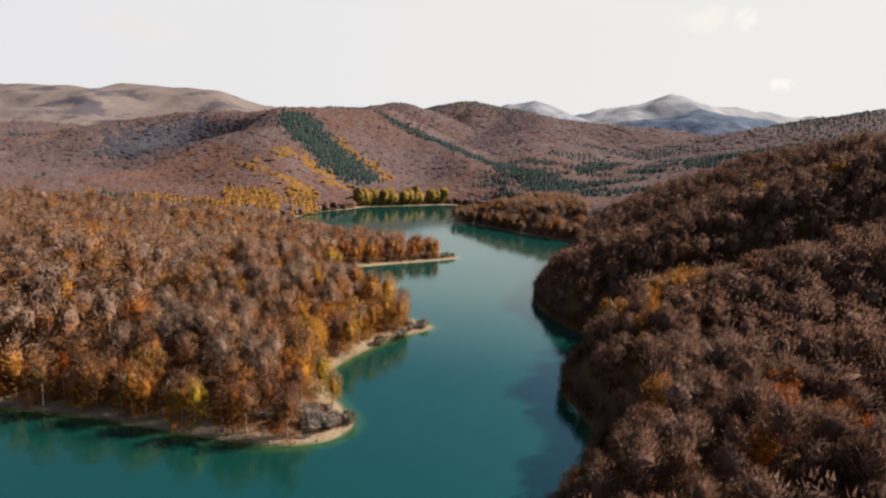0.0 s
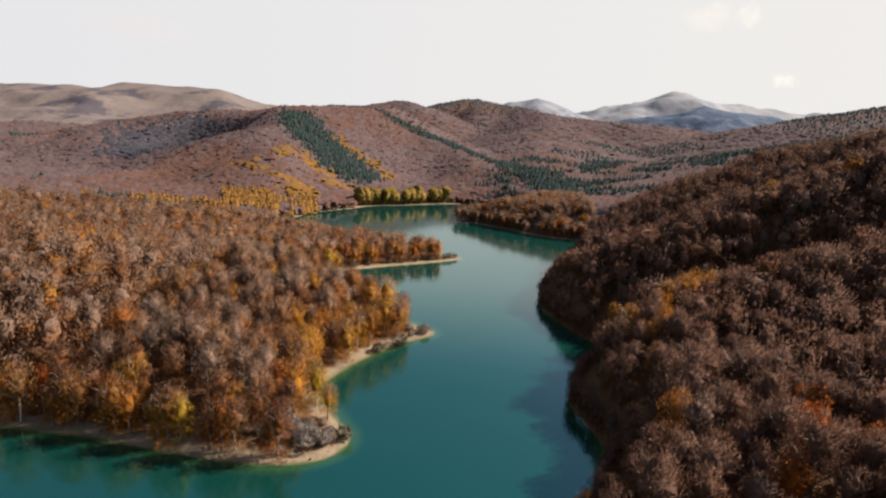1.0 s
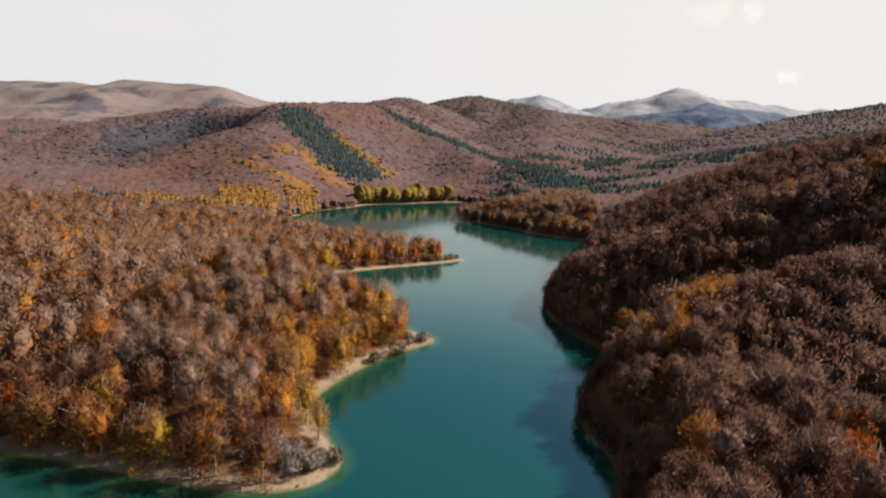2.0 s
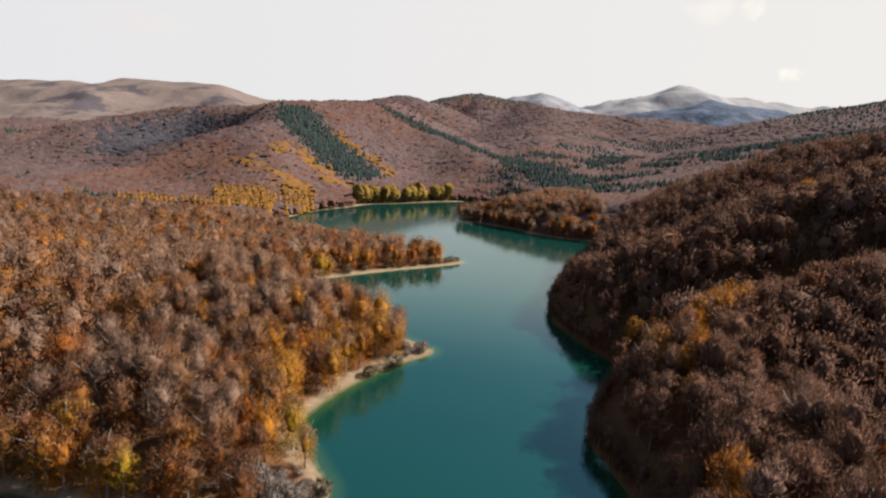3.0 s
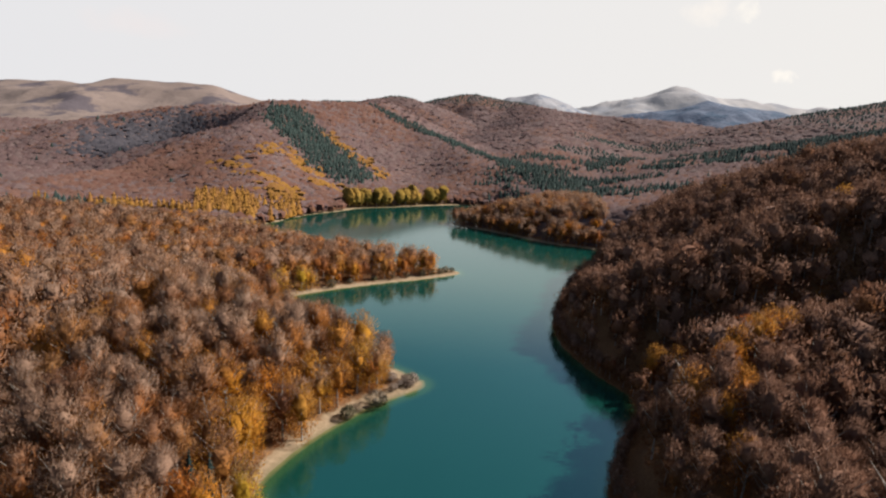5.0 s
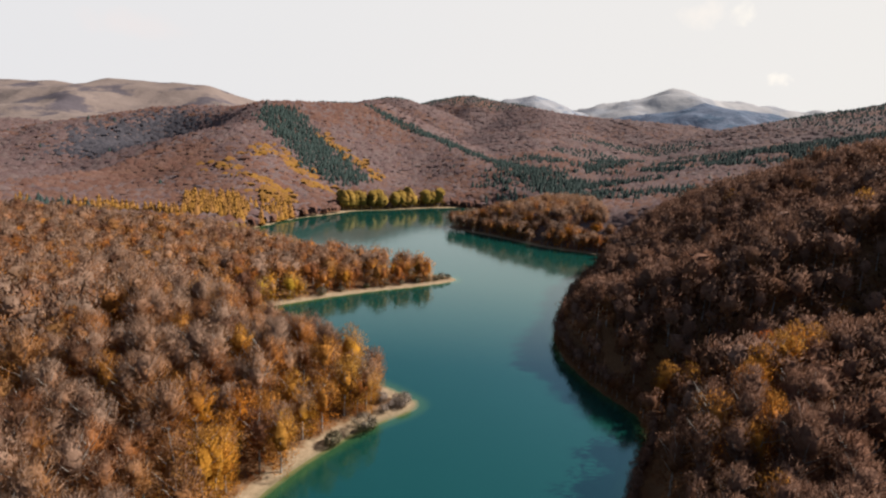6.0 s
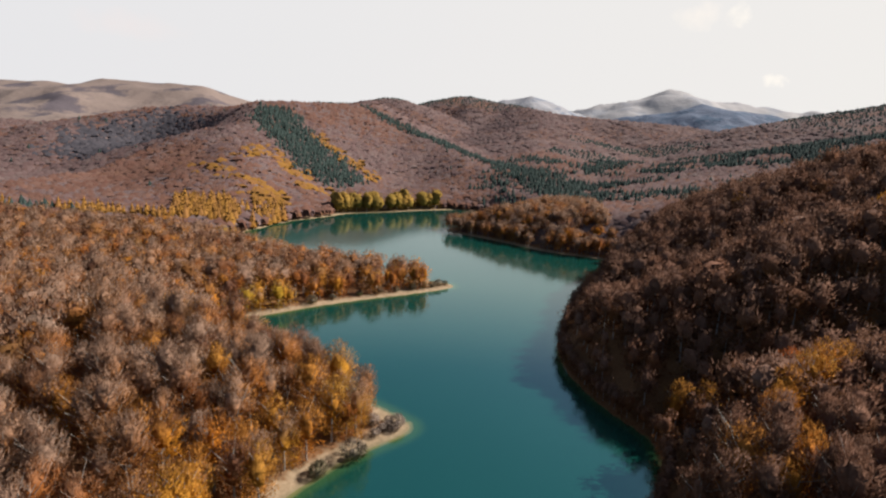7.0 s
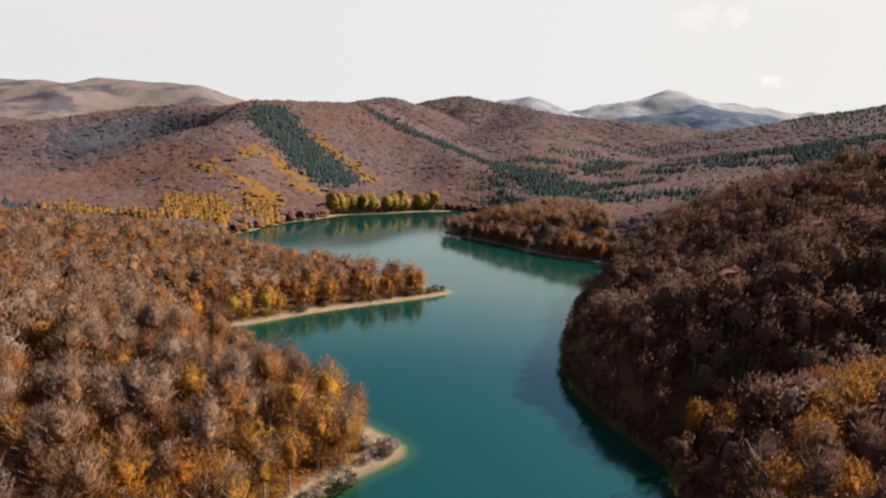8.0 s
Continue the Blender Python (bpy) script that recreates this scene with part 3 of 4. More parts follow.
def conifer(seed, whorls, per, height=17.0, radius=2.6, slim=1.0, sides=5, stem=True):
    """A spruce or larch: a straight stem and drooping boughs in tiers round a dense cone."""
    rng = np.random.default_rng(seed)
    trunk = tube([(0, 0, -0.8), (0, 0, height * 0.97)], [0.26, 0.03], sides)
    if not stem:
        trunk = (np.zeros((0, 3)), np.zeros((0, 3), int), np.zeros((0, 3)))
    n = sides + 1
    cone = tube([(0, 0, height * 0.08), (0, 0, height * 0.95)], [radius * 0.7, 0.05], n)
    c, w, lengths, widths = [], [], [], []
    for i in range(whorls):
        s = i / max(whorls - 1, 1)
        z = height * (0.10 + 0.88 * s)
        reach = radius * (1 - s) ** 0.8 + 0.25
        for j in range(per):
            a = rng.uniform(0, 2 * np.pi)
            out = np.array([math.cos(a), math.sin(a), -0.28 + rng.uniform(-0.15, 0.25)])
            c.append(np.array([0, 0, z + rng.uniform(-0.3, 0.3)]) + out * reach * 0.5)
            w.append(out)
            lengths.append(reach * rng.uniform(0.8, 1.2))
            widths.append(reach * 0.55 * slim * rng.uniform(0.7, 1.3))
    w = np.array(w)
    crown = joined([(cone[0], cone[1], unit(cone[2] + (0, 0, 0.3))),
                    slivers(np.array(c), w, np.array(lengths)[:, None], np.array(widths)[:, None], rng, w * (1, 1, 0) + (0, 0, 0.35))])
    rise = np.clip(crown[0][:, 2] / height, 0, 1)
    return trunk, crown, rise


def bush(seed, count, radius=1.5):
    """A low shore shrub on three stems."""
    rng = np.random.default_rng(seed)
    stems = [tube([(0, 0, -0.2), (math.cos(a) * 0.4, math.sin(a) * 0.4, radius * 0.6), (math.cos(a) * 0.8, math.sin(a) * 0.8, radius * 1.1)], [0.06, 0.04, 0.01], 3) for a in (0.3, 2.2, 4.4)]
    lobes = lobes_of(rng)
    p, u = domed(count, rng, -0.1 * radius, radius * 1.5, radius, lobes)
    crown = joined([core(5, 2, rng, -0.1 * radius, radius * 1.2, radius, lobes, 0.38),
                    slivers(p, u + rng.normal(size=u.shape) * 0.5 + (0, 0, 0.7), 0.8 * rng.uniform(0.6, 1.3, (count, 1)), 0.09, rng, u)])
    rise = np.clip(crown[0][:, 2] / (radius * 1.5), 0, 1)
    return joined(stems), crown, rise


def mesh_of(name, verts, faces, normals, materials, slots=None, floats=()):
    me = bpy.data.meshes.new(name)
    me.vertices.add(len(verts))
    me.vertices.foreach_set("co", np.asarray(verts, np.float32).ravel())
    me.loops.add(faces.size)
    me.loops.foreach_set("vertex_index", np.asarray(faces, np.int32).ravel())
    me.polygons.add(len(faces))
    me.polygons.foreach_set("loop_start", np.arange(0, faces.size, 3, dtype=np.int32))
    for m in materials:
        me.materials.append(m)
    if slots is not None:
        me.polygons.foreach_set("material_index", np.asarray(slots, np.int32))
    for key, values in floats:
        me.attributes.new(key, "FLOAT", "POINT").data.foreach_set("value", np.asarray(values, np.float32))
    me.polygons.foreach_set("use_smooth", np.ones(len(faces), bool))
    me.update()
    me.normals_split_custom_set_from_vertices(np.asarray(normals, np.float32))
    return me


def tree_thing(name, shape, crown_mat, label, category, group):
    """One tree as a thing: an empty at its foot, with trunk and crown."""
    trunk, crown, rise = shape
    top = new(name)
    top.empty_display_size = 0.5
    t = new("trunk", mesh_of("trunk", *trunk, [bark]))
    c = new("crown", mesh_of("crown", *crown, [crown_mat], floats=[("rise", rise)]))
    t.parent = c.parent = top
    return tagged(top, label, category, group)


def slope_normal(x, y):
    """The way straight out from the hillside."""
    a, b, c = land(x, y)[0], land(x + 6, y)[0], land(x, y + 6)[0]
    return unit(np.stack([(a - b) / 6, (a - c) / 6, np.ones_like(a)], -1))


def forest(name, shapes, crown_mat, spots, label, category="forest", lean=0.0):
    """Many trees joined into one mesh. spots: rows of x, y, z, size, turn, tint. lean: how far the crowns are shaded as one closed canopy along the slope."""
    vs, fs, nns, slots, rises, tints, n = [], [], [], [], [], [], 0
    spots = np.asarray(spots, float)
    if not len(spots):
        return None
    pick = np.arange(len(spots)) % len(shapes)
    for i, (trunk, crown, rise) in enumerate(shapes):
        sp = spots[pick == i]
        if not len(sp):
            continue
        base = np.concatenate([trunk[0], crown[0]])
        faces = np.concatenate([trunk[1], crown[1] + len(trunk[0])])
        nor = np.concatenate([trunk[2], crown[2]])
        cs, sn = np.cos(sp[:, 4])[:, None], np.sin(sp[:, 4])[:, None]
        wide = (sp[:, 3] * (0.85 + 0.4 * sp[:, 5]))[:, None]
        x = (base[:, 0] * cs - base[:, 1] * sn) * wide + sp[:, 0:1]
        y = (base[:, 0] * sn + base[:, 1] * cs) * wide + sp[:, 1:2]
        z = base[:, 2] * sp[:, 3:4] + sp[:, 2:3]
        turned = np.stack([nor[:, 0] * cs - nor[:, 1] * sn, nor[:, 0] * sn + nor[:, 1] * cs, nor[:, 2] + 0 * cs], -1)
        if lean:
            turned = unit(turned + lean * slope_normal(sp[:, 0], sp[:, 1])[:, None])
        nns.append(turned.reshape(-1, 3))
        vs.append(np.stack([x, y, z], -1).reshape(-1, 3))
        fs.append((faces[None] + (np.arange(len(sp)) * len(base))[:, None, None]).reshape(-1, 3) + n)
        n += len(base) * len(sp)
        slots.append(np.tile(np.concatenate([np.zeros(len(trunk[1]), int), np.ones(len(crown[1]), int)]), len(sp)))
        rises.append(np.tile(np.concatenate([np.zeros(len(trunk[0])), rise]), len(sp)))
        tints.append(np.repeat(sp[:, 5], len(base)))
    me = mesh_of(name, np.concatenate(vs), np.concatenate(fs), np.concatenate(nns), [bark, crown_mat], np.concatenate(slots),
                 [("rise", np.concatenate(rises)), ("tint", np.concatenate(tints))])
    return tagged(new(name, me), label, category, kind="stuff")


def scattered(x0, x1, y0, y1, gap, seed):
    """Jittered spots over a rectangle, with ground height and shore distance: rows of x, y, z, size, turn, tint, shore."""
    rng = np.random.default_rng(seed)
    gx, gy = np.meshgrid(np.arange(x0, x1, gap), np.arange(y0, y1, gap))
    x = gx.ravel() + rng.uniform(-0.42, 0.42, gx.size) * gap
    y = gy.ravel() + rng.uniform(-0.42, 0.42, gx.size) * gap
    keep = (np.abs(x) < 0.82 * y + 32) | (y < 110) & (x > 0) & (x < 130)
    x, y = x[keep], y[keep]
    z, d = land(x, y)
    n = len(x)
    return np.stack([x, y, z, rng.normal(1.0, 0.13, n).clip(0.65, 1.35), rng.uniform(0, 6.28, n), rng.random(n), d], 1)


def band(s, x0, y0, x1, y1, half):
    """How near the spots lie to a line on the plan: 1 on it, 0 at half its width and beyond."""
    t = np.clip(((s[:, 0] - x0) * (x1 - x0) + (s[:, 1] - y0) * (y1 - y0)) / ((x1 - x0) ** 2 + (y1 - y0) ** 2), 0, 1)
    g = np.hypot(s[:, 0] - x0 - t * (x1 - x0), s[:, 1] - y0 - t * (y1 - y0))
    return np.clip(1 - g / half, 0, 1)


def in_stretch(s):
    """The stretches of wood along the channel, whose trees are things of their own."""
    west = (s[:, 1] > 125) & ((s[:, 0] > -100) & (s[:, 1] < 258) | (s[:, 0] > -116) & (s[:, 1] < 152))
    east = (s[:, 0] > 5) & (s[:, 0] < 84) & (s[:, 1] > 88) & (s[:, 1] < 205)
    return west & (s[:, 0] < 0) | east


def shore_row(gap, seed):
    """Spots for the outermost trees, in a row along the waterline."""
    rng = np.random.default_rng(seed)
    a = np.concatenate([SHORE, SHORE[:1]])
    run = np.concatenate([[0], np.cumsum(np.hypot(*np.diff(a, axis=0).T))])
    at = np.arange(0, run[-1], gap)
    x, y = np.interp(at, run, a[:, 0]), np.interp(at, run, a[:, 1])
    tx, ty = np.interp(at + 1, run, a[:, 0]) - x, np.interp(at + 1, run, a[:, 1]) - y
    long = np.hypot(tx, ty) + 1e-9
    back = np.where((x > 8) & (y < 470), rng.uniform(0.2, 1.3, len(x)), np.where((y > 165) & (y < 420), rng.uniform(5.0, 7.0, len(x)), rng.uniform(2.2, 3.8, len(x))))
    side = np.where(shore_distance(x - ty / long * 2, y + tx / long * 2) > 0, 1, -1)
    x, y = x - ty / long * back * side, y + tx / long * back * side
    keep = (np.abs(x) < 0.82 * y + 32) & (y > 0) & (y < 760)
    x, y = x[keep], y[keep]
    z, d = land(x, y)
    n = len(x)
    return np.stack([x, y, z, rng.normal(0.92, 0.14, n).clip(0.6, 1.2), rng.uniform(0, 6.28, n), rng.random(n), d], 1)


rng = np.random.default_rng(4)
inner = scattered(-420, 400, -30, 470, 6.3, 1)
row = shore_row(3.0, 6)
row = row[(row[:, 0] > 8) & (row[:, 1] < 470) | (np.arange(len(row)) % 5 < 3)]
row = row[row[:, 6] > 0.1]
broad = (row[:, 0] < 8) & (row[:, 1] > 345) & (row[:, 1] < 420)
row[broad, 3] *= 1.16
row = row[~broad | (np.arange(len(row)) % 5 < 3)]
inner = inner[inner[:, 6] > np.where((inner[:, 0] > 8) & (inner[:, 1] < 470), 4.5, np.where(inner[:, 1] > 165, np.where(inner[:, 1] > 330, 7.2, 8.5), 6.0))]
inner = inner[(inner[:, 0] < 295 - 0.25 * np.maximum(inner[:, 1] - 150, 0))]
woods = np.concatenate([inner, row[row[:, 1] < 470]])
tip = np.hypot(woods[:, 0] + 33, woods[:, 1] - 141) < 10
spit = (np.hypot(woods[:, 0] + 6, woods[:, 1] - 233) < 17) | (np.hypot(woods[:, 0] - 6, woods[:, 1] - 391) < 24)
woods = woods[~tip & ~spit]
# the trees that stand out have room of their own
GOLDEN = [(57, 189), (70, 202), (76, 209), (63, 183), (68, 188), (96, 222), (88, 218), (83, 213), (123, 252), (117, 246), (73, 238), (66, 240), (60, 170), (-49, 188), (-38, 194), (-103, 190), (-62, 194), (-79, 195), (-29, 221), (-33, 212), (-44, 199)]
RED = [(72, 116), (60, 101), (78, 106), (80, 102), (77, 125), (88, 229), (-110, 145), (-92, 146), (-117, 141), (-47, 151)]
SPRUCES = [(-49, 158), (-46, 160)]
for x, y in GOLDEN + RED + SPRUCES:
    woods = woods[np.hypot(woods[:, 0] - x, woods[:, 1] - y + 1.0) > 3.4]
edge = np.clip(1 - woods[:, 6] / 24, 0, 1)
brim = woods[:, 6] < 13
woods[:, 3] *= np.where((woods[:, 0] > 8) & (woods[:, 1] < 470), np.clip(0.62 + woods[:, 6] / 36, 0, 1), 1.0)
woods[:, 3] *= (1 - 0.12 * edge) * np.where((woods[:, 0] < 10) & (woods[:, 1] > 300), 0.92, 1.0)
kind = rng.random(len(woods)) + rough(woods[:, 0], woods[:, 1], 40, 3, 31) * 0.5
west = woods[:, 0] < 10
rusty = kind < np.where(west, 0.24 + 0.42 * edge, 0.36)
golden = ~rusty & (rng.random(len(woods)) < np.where(west, 0.015 + 0.08 * edge, 0.012))
plain = ~rusty & ~golden
near = in_stretch(woods)
woods[near & west, 3] *= 1.1

BEECH = [broadleaf(10 + i, 1250, 60, 11, 5, radius=3.7, width=0.14, length=1.25, mass=(7, 4), fill=0.42, low=0.34, bunches=10) for i in range(7)]
BRIM_BEECH = [broadleaf(25 + i, 1250, 300, 8, 5, radius=3.9, width=0.14, length=1.15, low=0.04, mass=(7, 4), fill=0.4, bunches=12) for i in range(5)]
LIGHT_BEECH = [broadleaf(40 + i, 330, 0, 0, 3, height=16.0, width=0.46, length=1.3, radius=4.6, mass=(6, 3), fill=0.45, low=0.22, stray=0.2, bunches=9) for i in range(12)]
LIGHT_BRIM = [broadleaf(55 + i, 350, 0, 0, 3, height=15.5, width=0.42, length=1.3, radius=4.6, low=0.03, mass=(6, 4), fill=0.45, stray=0.2, bunches=12) for i in range(8)]
FAR_TREE = [broadleaf(70 + i, 1, 0, 0, 0, height=9.5, radius=4.6, width=0.4, length=1.8, low=0.0, mass=(5, 2), fill=0.95) for i in range(8)]

# east of the channel the crown colours have the bank's shade mixed in
for name, shapes, brims, material, chosen, label in (
        ("beech_forest", LIGHT_BEECH, LIGHT_BRIM, beech_mat, plain & west, "leafless grey-brown beech forest covering the lake peninsulas"),
        ("umber_beech_forest", LIGHT_BEECH[3:], LIGHT_BRIM[2:], shaded_umber_mat, plain & ~west, "brown leafless beech forest with painted-in shade on the steep bank"),
        ("rust_beech_forest", LIGHT_BEECH[::-1], LIGHT_BRIM[::-1], rust_mat, rusty & west, "rust-brown beeches with withered leaves in the lakeside forest"),
        ("russet_beech_forest", LIGHT_BEECH[::-1], LIGHT_BRIM[::-1], shaded_russet_mat, rusty & ~west, "russet beeches with few withered leaves and painted-in shade on the steep bank"),
        ("golden_tree_forest", LIGHT_BEECH[2:6], LIGHT_BRIM[1:4], gold_mat, golden, "scattered golden autumn trees in the lakeside forest")):
    forest(name, shapes, material, woods[~near & chosen & ~brim], label, lean=0.9)
    leafy = brim_mat if material is beech_mat else material
    forest(name + "_edge", brims, leafy, woods[~near & chosen & brim], label + " at its edge by the water", lean=0.4)


def plant(name, shapes, material, rows, label, category, group):
    """Trees of their own at the given spots, from a few shapes in turn."""
    firsts = []
    for i, (x, y, z, size, turn) in enumerate(rows[:, :5]):
        m = Matrix.Translation((x, y, z)) @ Matrix.Rotation(turn, 4, "Z")
        if i < len(shapes):
            ob = tree_thing(name, shapes[i], material, label, category, group)
            ob.matrix_basis = m
            firsts.append(ob)
        else:
            ob = copy_thing(firsts[i % len(shapes)], m)
        ob.scale = (size, size, size)


plant("beech_tree", BRIM_BEECH, brim_mat, woods[near & plain & brim & west], "beech tree with grey top and orange lower leaves behind the beach", "tree", "beeches along the channel")
for shapes, sel in ((BEECH, ~brim), (BRIM_BEECH, brim)):
    plant("beech_tree", shapes, beech_mat, woods[near & plain & sel & west & ~brim], "leafless grey-brown beech tree above the lake shore", "tree", "beeches along the channel")
    plant("beech_tree", shapes, shaded_umber_mat, woods[near & plain & sel & ~west], "brown leafless beech tree with painted-in shade on the steep bank", "tree", "beeches along the channel")
    plant("russet_beech_tree", shapes[:3], shaded_russet_mat, woods[near & rusty & sel & ~west], "russet beech tree with painted-in shade on the steep bank", "tree", "russet beeches on the steep bank")
    plant("rust_beech_tree", shapes[:3], rust_mat, woods[near & rusty & sel & west], "beech tree with withered rust-brown leaves above the shore", "tree", "rust-brown beeches along the channel")
    plant("golden_tree", shapes[1:3], gold_mat, woods[near & golden & sel], "golden-orange autumn tree at the forest edge", "tree", "golden trees along the channel")

# ---- far woods ----
def inside(s, corners):
    """Which spots lie in a patch on the plan."""
    hit = np.zeros(len(s), bool)
    for (ax, ay), (bx, by) in zip(corners, corners[1:] + corners[:1]):
        if ay != by:
            hit ^= ((ay > s[:, 1]) != (by > s[:, 1])) & (s[:, 0] < (bx - ax) * (s[:, 1] - ay) / (by - ay) + ax)
    return hit


def frayed(s, seed, reach=7):
    """The spots shifted at random, for ragged patch edges."""
    r = np.random.default_rng(seed)
    out = s.copy()
    out[:, :2] += r.normal(size=(len(s), 2)) * reach
    return out


far = scattered(-960, 960, 470, 1180, 5.1, 2)
far[:, 3] = 1 + (far[:, 3] - 1) * 0.7
far_row = row[(row[:, 1] >= 470) & ~((row[:, 1] > 640) & (row[:, 0] < 0))]
far = np.concatenate([far[far[:, 6] > 7], far_row])
POPLARS = [(-124, 650), (-119, 656), (-114, 663), (-121, 664), (-113, 671), (-108, 668), (-98, 673), (-92, 680), (-87, 683), (-94, 686), (-75, 692), (-69, 698), (-63, 704), (-70, 706), (-57, 709), (-61, 714), (-43, 723), (-36, 729), (-29, 733)]
for x, y in POPLARS:
    far = far[np.hypot(far[:, 0] - x, far[:, 1] - y + 4) > 8]
point = (far[:, 1] < 650) & (far[:, 0] > -40) & (far[:, 0] < 120)
loose = frayed(far, 8)
groves = np.clip(0.5 + 5 * rough(far[:, 0], far[:, 1], 45, 3, 63), 0, 1)
spruce_zone = np.maximum.reduce([band(loose, -184, 1190, -37, 1098, 26), band(loose, -37, 1098, 61, 936, 30), band(loose, 61, 936, 112, 770, 32), band(loose, 110, 770, 330, 600, 120) * 0.4 * groves, band(loose, 240, 935, 440, 850, 80) * 1.3 * groves, band(loose, 90, 850, 220, 760, 70) * 0.8 * groves, band(loose, 430, 900, 660, 880, 80) * groves, band(loose, 120, 1010, 420, 1000, 60) * 0.5 * groves, band(far, -330, 492, -310, 488, 12)])
dice = rng.random(len(far))
is_spruce = (dice < spruce_zone * 2.0 + 0.002) | inside(loose, [(-332, 950), (-335, 1019), (-298, 1042), (-207, 919), (-121, 799), (-137, 755), (-172, 748), (-232, 812)])
larch_zone = np.maximum.reduce([band(far, -340, 493, -215, 500, 9), 0.9 * inside(far, [(-262, 590), (-226, 512), (-172, 500), (-182, 545), (-212, 590)]),
                                0.6 * inside(frayed(far, 12, 15), [(-278, 702), (-252, 722), (-262, 805), (-225, 782), (-168, 748), (-150, 690), (-185, 665), (-226, 669)]) * (rough(far[:, 0], far[:, 1], 40, 2, 77) > -0.05),
                                band(loose, -221, 940, -120, 828, 14) * 0.5, band(loose, -195, 640, -158, 560, 18) * 0.5])
is_larch = ~is_spruce & (dice < larch_zone * 1.8)
far[is_larch, 3] *= 1.28
rest = ~is_spruce & ~is_larch
spur_zone = inside(loose, [(-440, 585), (-392, 770), (-330, 800), (-262, 640), (-300, 575)]) * 0.6 - 0.5 * inside(far, [(-450, 590), (-380, 850), (-360, 1040), (-700, 1000), (-640, 620)])
patchy = rough(far[:, 0], far[:, 1], 160, 3, 41) + 0.42 * (rng.random(len(far)) - 0.5) + spur_zone + 0.25 * point
FAR_SPRUCE = [conifer(90 + i, 4, 4, height=15, radius=5.5, slim=1.6, sides=4, stem=False) for i in range(4)]
forest("far_point_rust_wood", LIGHT_BEECH[4:], rust_mat, far[rest & point & (dice < 0.22)], "rust-orange beeches on the low point by the far beach", lean=0.9)
forest("far_point_wood", LIGHT_BEECH, beech_mat, far[rest & point & (dice >= 0.22) & (dice < 0.8)], "rounded rust-grey wood on the low point by the far beach", lean=0.9)
rest &= ~point
# trees within the dark patch take its shade as crown colour
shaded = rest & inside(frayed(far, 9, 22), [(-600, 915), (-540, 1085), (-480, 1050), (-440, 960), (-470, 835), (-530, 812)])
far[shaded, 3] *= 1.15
forest("slate_grey_wood", FAR_TREE[2:], hollow_shade_mat, far[shaded], "leafless wood in the hollow behind the spur, shade painted in as slate grey", lean=4.0)
rest &= ~shaded
forest("far_beech_forest", FAR_TREE, far_beech_mat, far[rest & (patchy < 0.05)], "leafless beech forest on the far hillsides, haze tint in its purplish brown", lean=4.0)
forest("far_rust_forest", FAR_TREE[::-1], far_rust_mat, far[rest & (patchy >= 0.05)], "rust-brown beech forest on the far hillsides", lean=4.0)
forest("spruce_plantation", FAR_SPRUCE, spruce_mat, far[is_spruce], "dark green spruce plantation on the far hillside", lean=0.6)
spired = far[:, 1] < 600
FAR_LARCH = [conifer(110 + i, 6, 6, height=13, radius=4.2, slim=1.5, sides=4, stem=False) for i in range(4)]
forest("larch_row", FAR_LARCH, larch_mat, far[is_larch & spired], "row and block of yellow larches behind the peninsula wood", lean=0.8)
forest("larch_stand", FAR_TREE[:4], larch_mat, far[is_larch & ~spired], "yellow autumn larch stand beside the far shore", lean=4.0)

def thicket_height(x, y):
    z, d = land(x, y)
    return np.where((d < 11) | (y < 475), z - 4, z + np.where(y < 1180, 8.0, 6.6) + rough(x, y, 7, 2, 15) * 2.0)


thicket = sheet("branch_thicket", spaced([(-1950, 24), (-760, 7), (560, 12), (960, 24), (1900, 24)]), spaced([(468, 5), (760, 8), (1180, 16), (2450, 16)]), thicket_height, thicket_material())
tagged(thicket, "dense tangle of purplish-brown bare branches between the far crowns", "forest", kind="stuff")

distant = scattered(-1900, 1900, 1180, 2400, 10.4, 3)
TUFT = [broadleaf(80 + i, 1, 0, 0, 0, height=8.0, radius=6.6, width=1.0, length=2.0, low=-0.1, mass=(5, 2), fill=1.0) for i in range(6)]
conif = (np.maximum.reduce([band(distant, -80, 2300, 120, 2230, 190), 0.55 * (distant[:, 0] > 750 + 150 * rng.random(len(distant))), band(distant, -480, 2000, -400, 2000, 60), band(distant, -260, 2000, -230, 2000, 60),
                            band(distant, -1150, 1300, -860, 1290, 60), 0.8 * band(distant, 205, 1240, 290, 1235, 60), 0.8 * band(distant, 360, 1500, 500, 1480, 110), 0.8 * band(distant, 500, 1230, 680, 1200, 90)]) * 2.5 > rng.random(len(distant)))
forest("distant_beech_forest", TUFT, far_beech_mat, distant[~conif], "leafless forest on distant ridges, haze tint in its purplish brown", lean=4.0)
DISTANT_SPRUCE = [conifer(96 + i, 2, 3, height=11, radius=7.5, slim=1.3, sides=4, stem=False) for i in range(4)]
forest("distant_spruce_wood", DISTANT_SPRUCE, spruce_mat, distant[conif], "dark conifers on a distant hilltop", lean=0.6)

# ---- trees and shrubs that stand out ----
def spots(pairs, low, high, seed):
    r = np.random.default_rng(seed)
    p = np.array(pairs, float)
    z, d = land(p[:, 0], p[:, 1])
    n = len(p)
    return np.stack([p[:, 0], p[:, 1], np.maximum(z, 0.1), r.uniform(low, high, n), r.uniform(0, 6.28, n), r.random(n), d], 1)


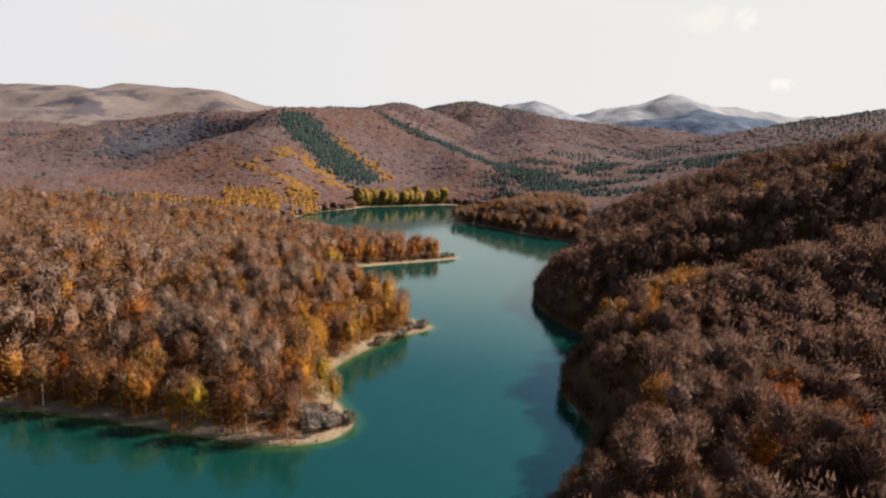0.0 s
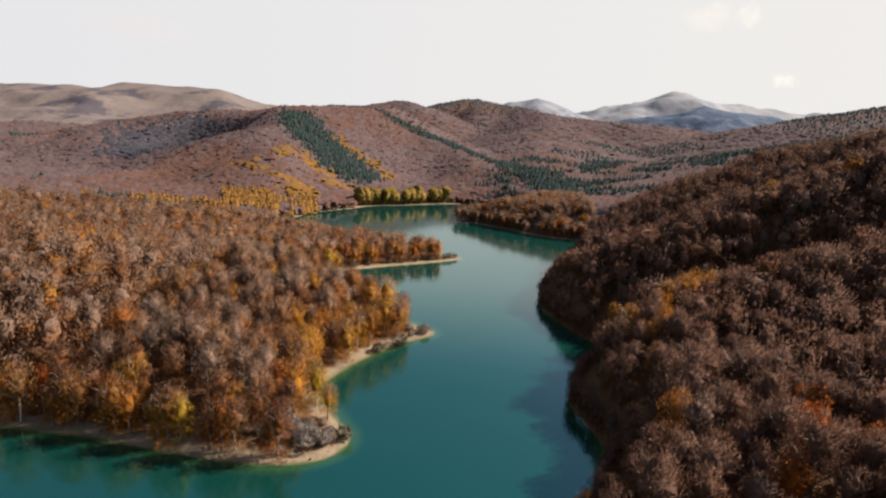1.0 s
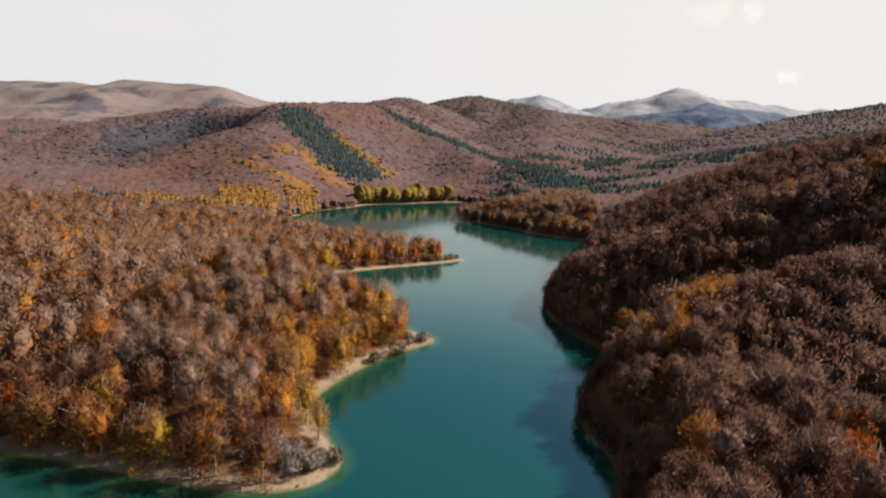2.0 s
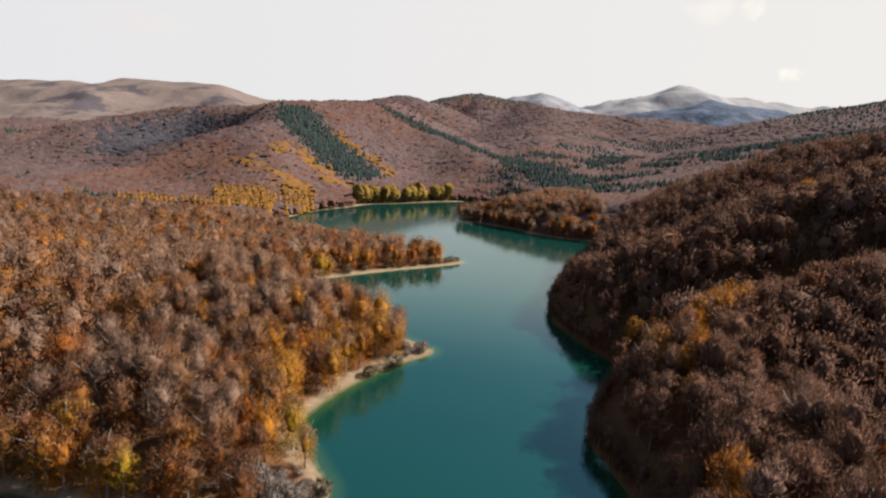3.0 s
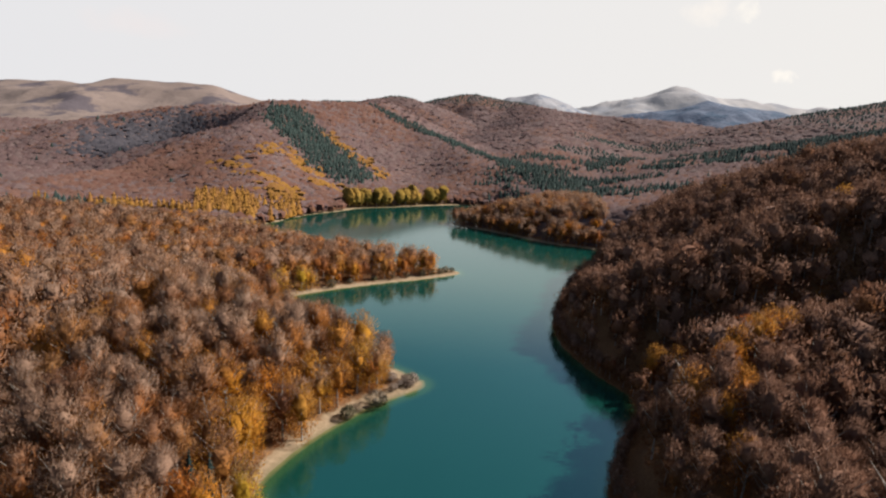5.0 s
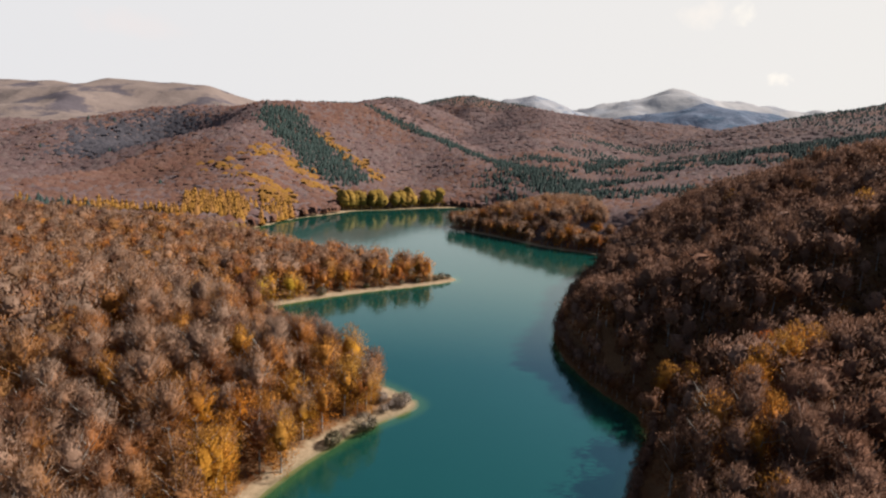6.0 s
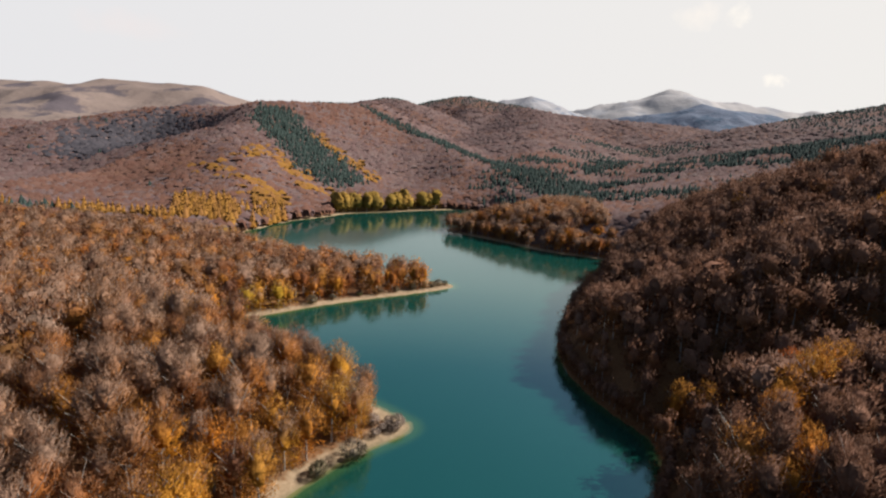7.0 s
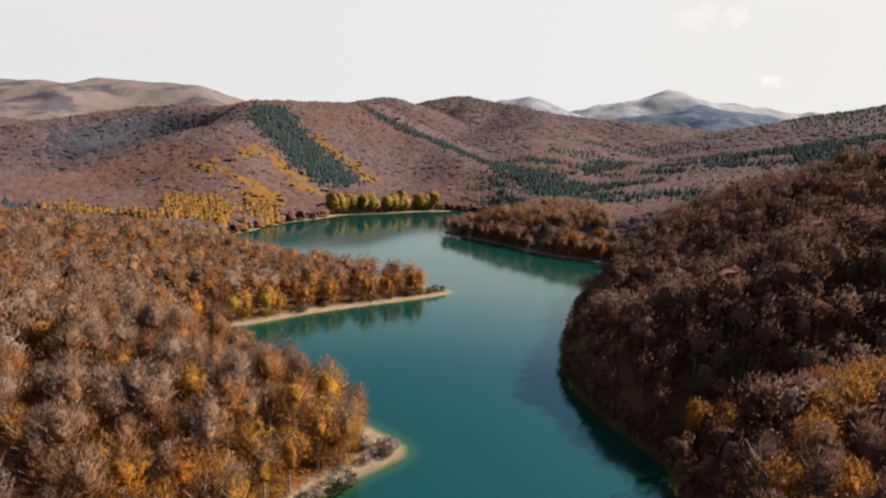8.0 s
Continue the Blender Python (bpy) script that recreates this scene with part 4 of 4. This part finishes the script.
plant("golden_tree", BRIM_BEECH[1:4], gold_mat, spots(GOLDEN, 0.9, 1.12, 51),
      "bright golden-orange tree standing out of the bare wood", "tree", "golden trees along the channel")
plant("red_tree", BRIM_BEECH[2:4], red_mat, spots(RED, 0.8, 1.02, 52),
      "tree with glowing orange-red leaves", "tree", "orange-red trees")
plant("spruce_tree", [conifer(201, 24, 14, 17.5, 2.4, 0.8), conifer(202, 22, 14, 15.5, 2.2, 0.8)], spruce_mat, spots(SPRUCES, 0.95, 1.05, 53),
      "dark green spruce among the bare beeches", "tree", "spruces near the point")

plant("poplar_tree", [broadleaf(430 + i, 420, 90, 0, 5, height=15.0, radius=6.6, width=0.26, length=1.2, low=-0.04, mass=(8, 5), fill=0.66, bunches=12) for i in range(3)], olive_mat, spots(POPLARS, 1.3, 1.65, 55),
      "tall olive-yellow poplar on the far lake shore", "tree", "poplars on the far shore")

BUSH = [bush(300 + i, 650, 1.5 + 0.2 * i) for i in range(3)]
r = np.random.default_rng(71)
scrub = np.array([-37.0, 142.0]) + r.normal(size=(60, 2)) * (8.5, 5.0)
scrub = scrub[shore_distance(scrub[:, 0], scrub[:, 1]) > 2.6]
plant("shrub", BUSH, bare_shrub_mat, spots([tuple(p) for p in scrub] + [(-17, 229), (-15.5, 231), (-14, 229.5), (-18.5, 226), (-20, 231), (-13, 232), (-16, 234)], 0.6, 1.35, 54),
      "bare grey twiggy shrub on the sandy point", "shrub", "bare shrubs along the shore")
plant("green_shrub", BUSH, shrub_mat, spots([(-27.6, 144.6), (-20.5, 217.5), (-22, 215.5), (-29, 207.5), (-9, 385.5), (-12, 382), (-22, 374.5), (-30, 368), (-38, 362.5), (-47, 356), (-58, 346.5), (-66, 338), (-17, 379), (-5, 388)], 1.0, 1.7, 56),
      "low olive-green shrub on the sandy lake shore", "shrub", "green shrubs along the shore")


def log_mesh(points, radii):
    v, f, nn = tube(points, radii, 8)
    branch = tube([points[1], np.array(points[1]) + (0.6, 0.5, 0.7)], [0.07, 0.02], 5)
    return joined([(v, f, nn), branch])


fallen = new("fallen_log", mesh_of("fallen_log", *log_mesh([(0, 0, 0.25), (2.6, -0.9, 0.2), (5.6, -2.2, -0.25)], [0.2, 0.17, 0.09]), [bark]))
fallen.matrix_basis = Matrix.Translation((-46.5, 175.0, float(land(np.array([-46.5]), np.array([175.0]))[0][0])))
tagged(fallen, "bare fallen tree trunk lying from the beach into the water", "log")
snag_shape = broadleaf(400, 40, 0, 9, 7, height=13.0, radius=2.2, width=0.06, length=1.0, fill=0.12)
snag = new("dead_tree")
trunk_part = new("trunk", mesh_of("trunk", *snag_shape[0], [bark]))
twig_part = new("twigs", mesh_of("twigs", *snag_shape[1], [beech_mat], floats=[("rise", np.ones(len(snag_shape[2])))]))
trunk_part.parent = twig_part.parent = snag
tagged(twig_part, "bare grey twigs", kind="stuff")
snag.matrix_basis = Matrix.Translation((-50.5, 178.5, float(land(np.array([-50.5]), np.array([178.5]))[0][0])))
tagged(snag, "pale dead tree with bare broken limbs above the beach", "tree")

# stones washed out along the waterline
STONE = []
for i in range(3):
    r = np.random.default_rng(500 + i)
    v, f, nn = core(7, 4, r, 0.0, 0.7, 0.55, lobes_of(r), 0.9)
    STONE.append(mesh_of("shore_stone", v, f, nn, [ground_mat]))
r = np.random.default_rng(61)
for i in range(46):
    base = SHORE[int(r.integers(0, len(SHORE)))] if i > 26 else np.array([r.uniform(-64, -28), r.uniform(131, 142)])
    x, y = base + r.normal(size=2) * 0.8
    z, d = land(np.array([x]), np.array([y]))
    if not (-0.6 < d[0] < 4.5 and 100 < y < 420 and x < 10):
        continue
    ob = new("shore_stone", STONE[i % 3])
    size = r.uniform(0.4, 1.1)
    ob.matrix_basis = Matrix.Translation((x, y, float(z[0]) - 0.12)) @ Matrix.Rotation(r.uniform(0, 6), 4, "Z") @ Matrix.Diagonal((size * 1.3, size, size * 0.8, 1))
    tagged(ob, "pale weathered stone on the sandy waterline", "stone", "stones along the waterline")
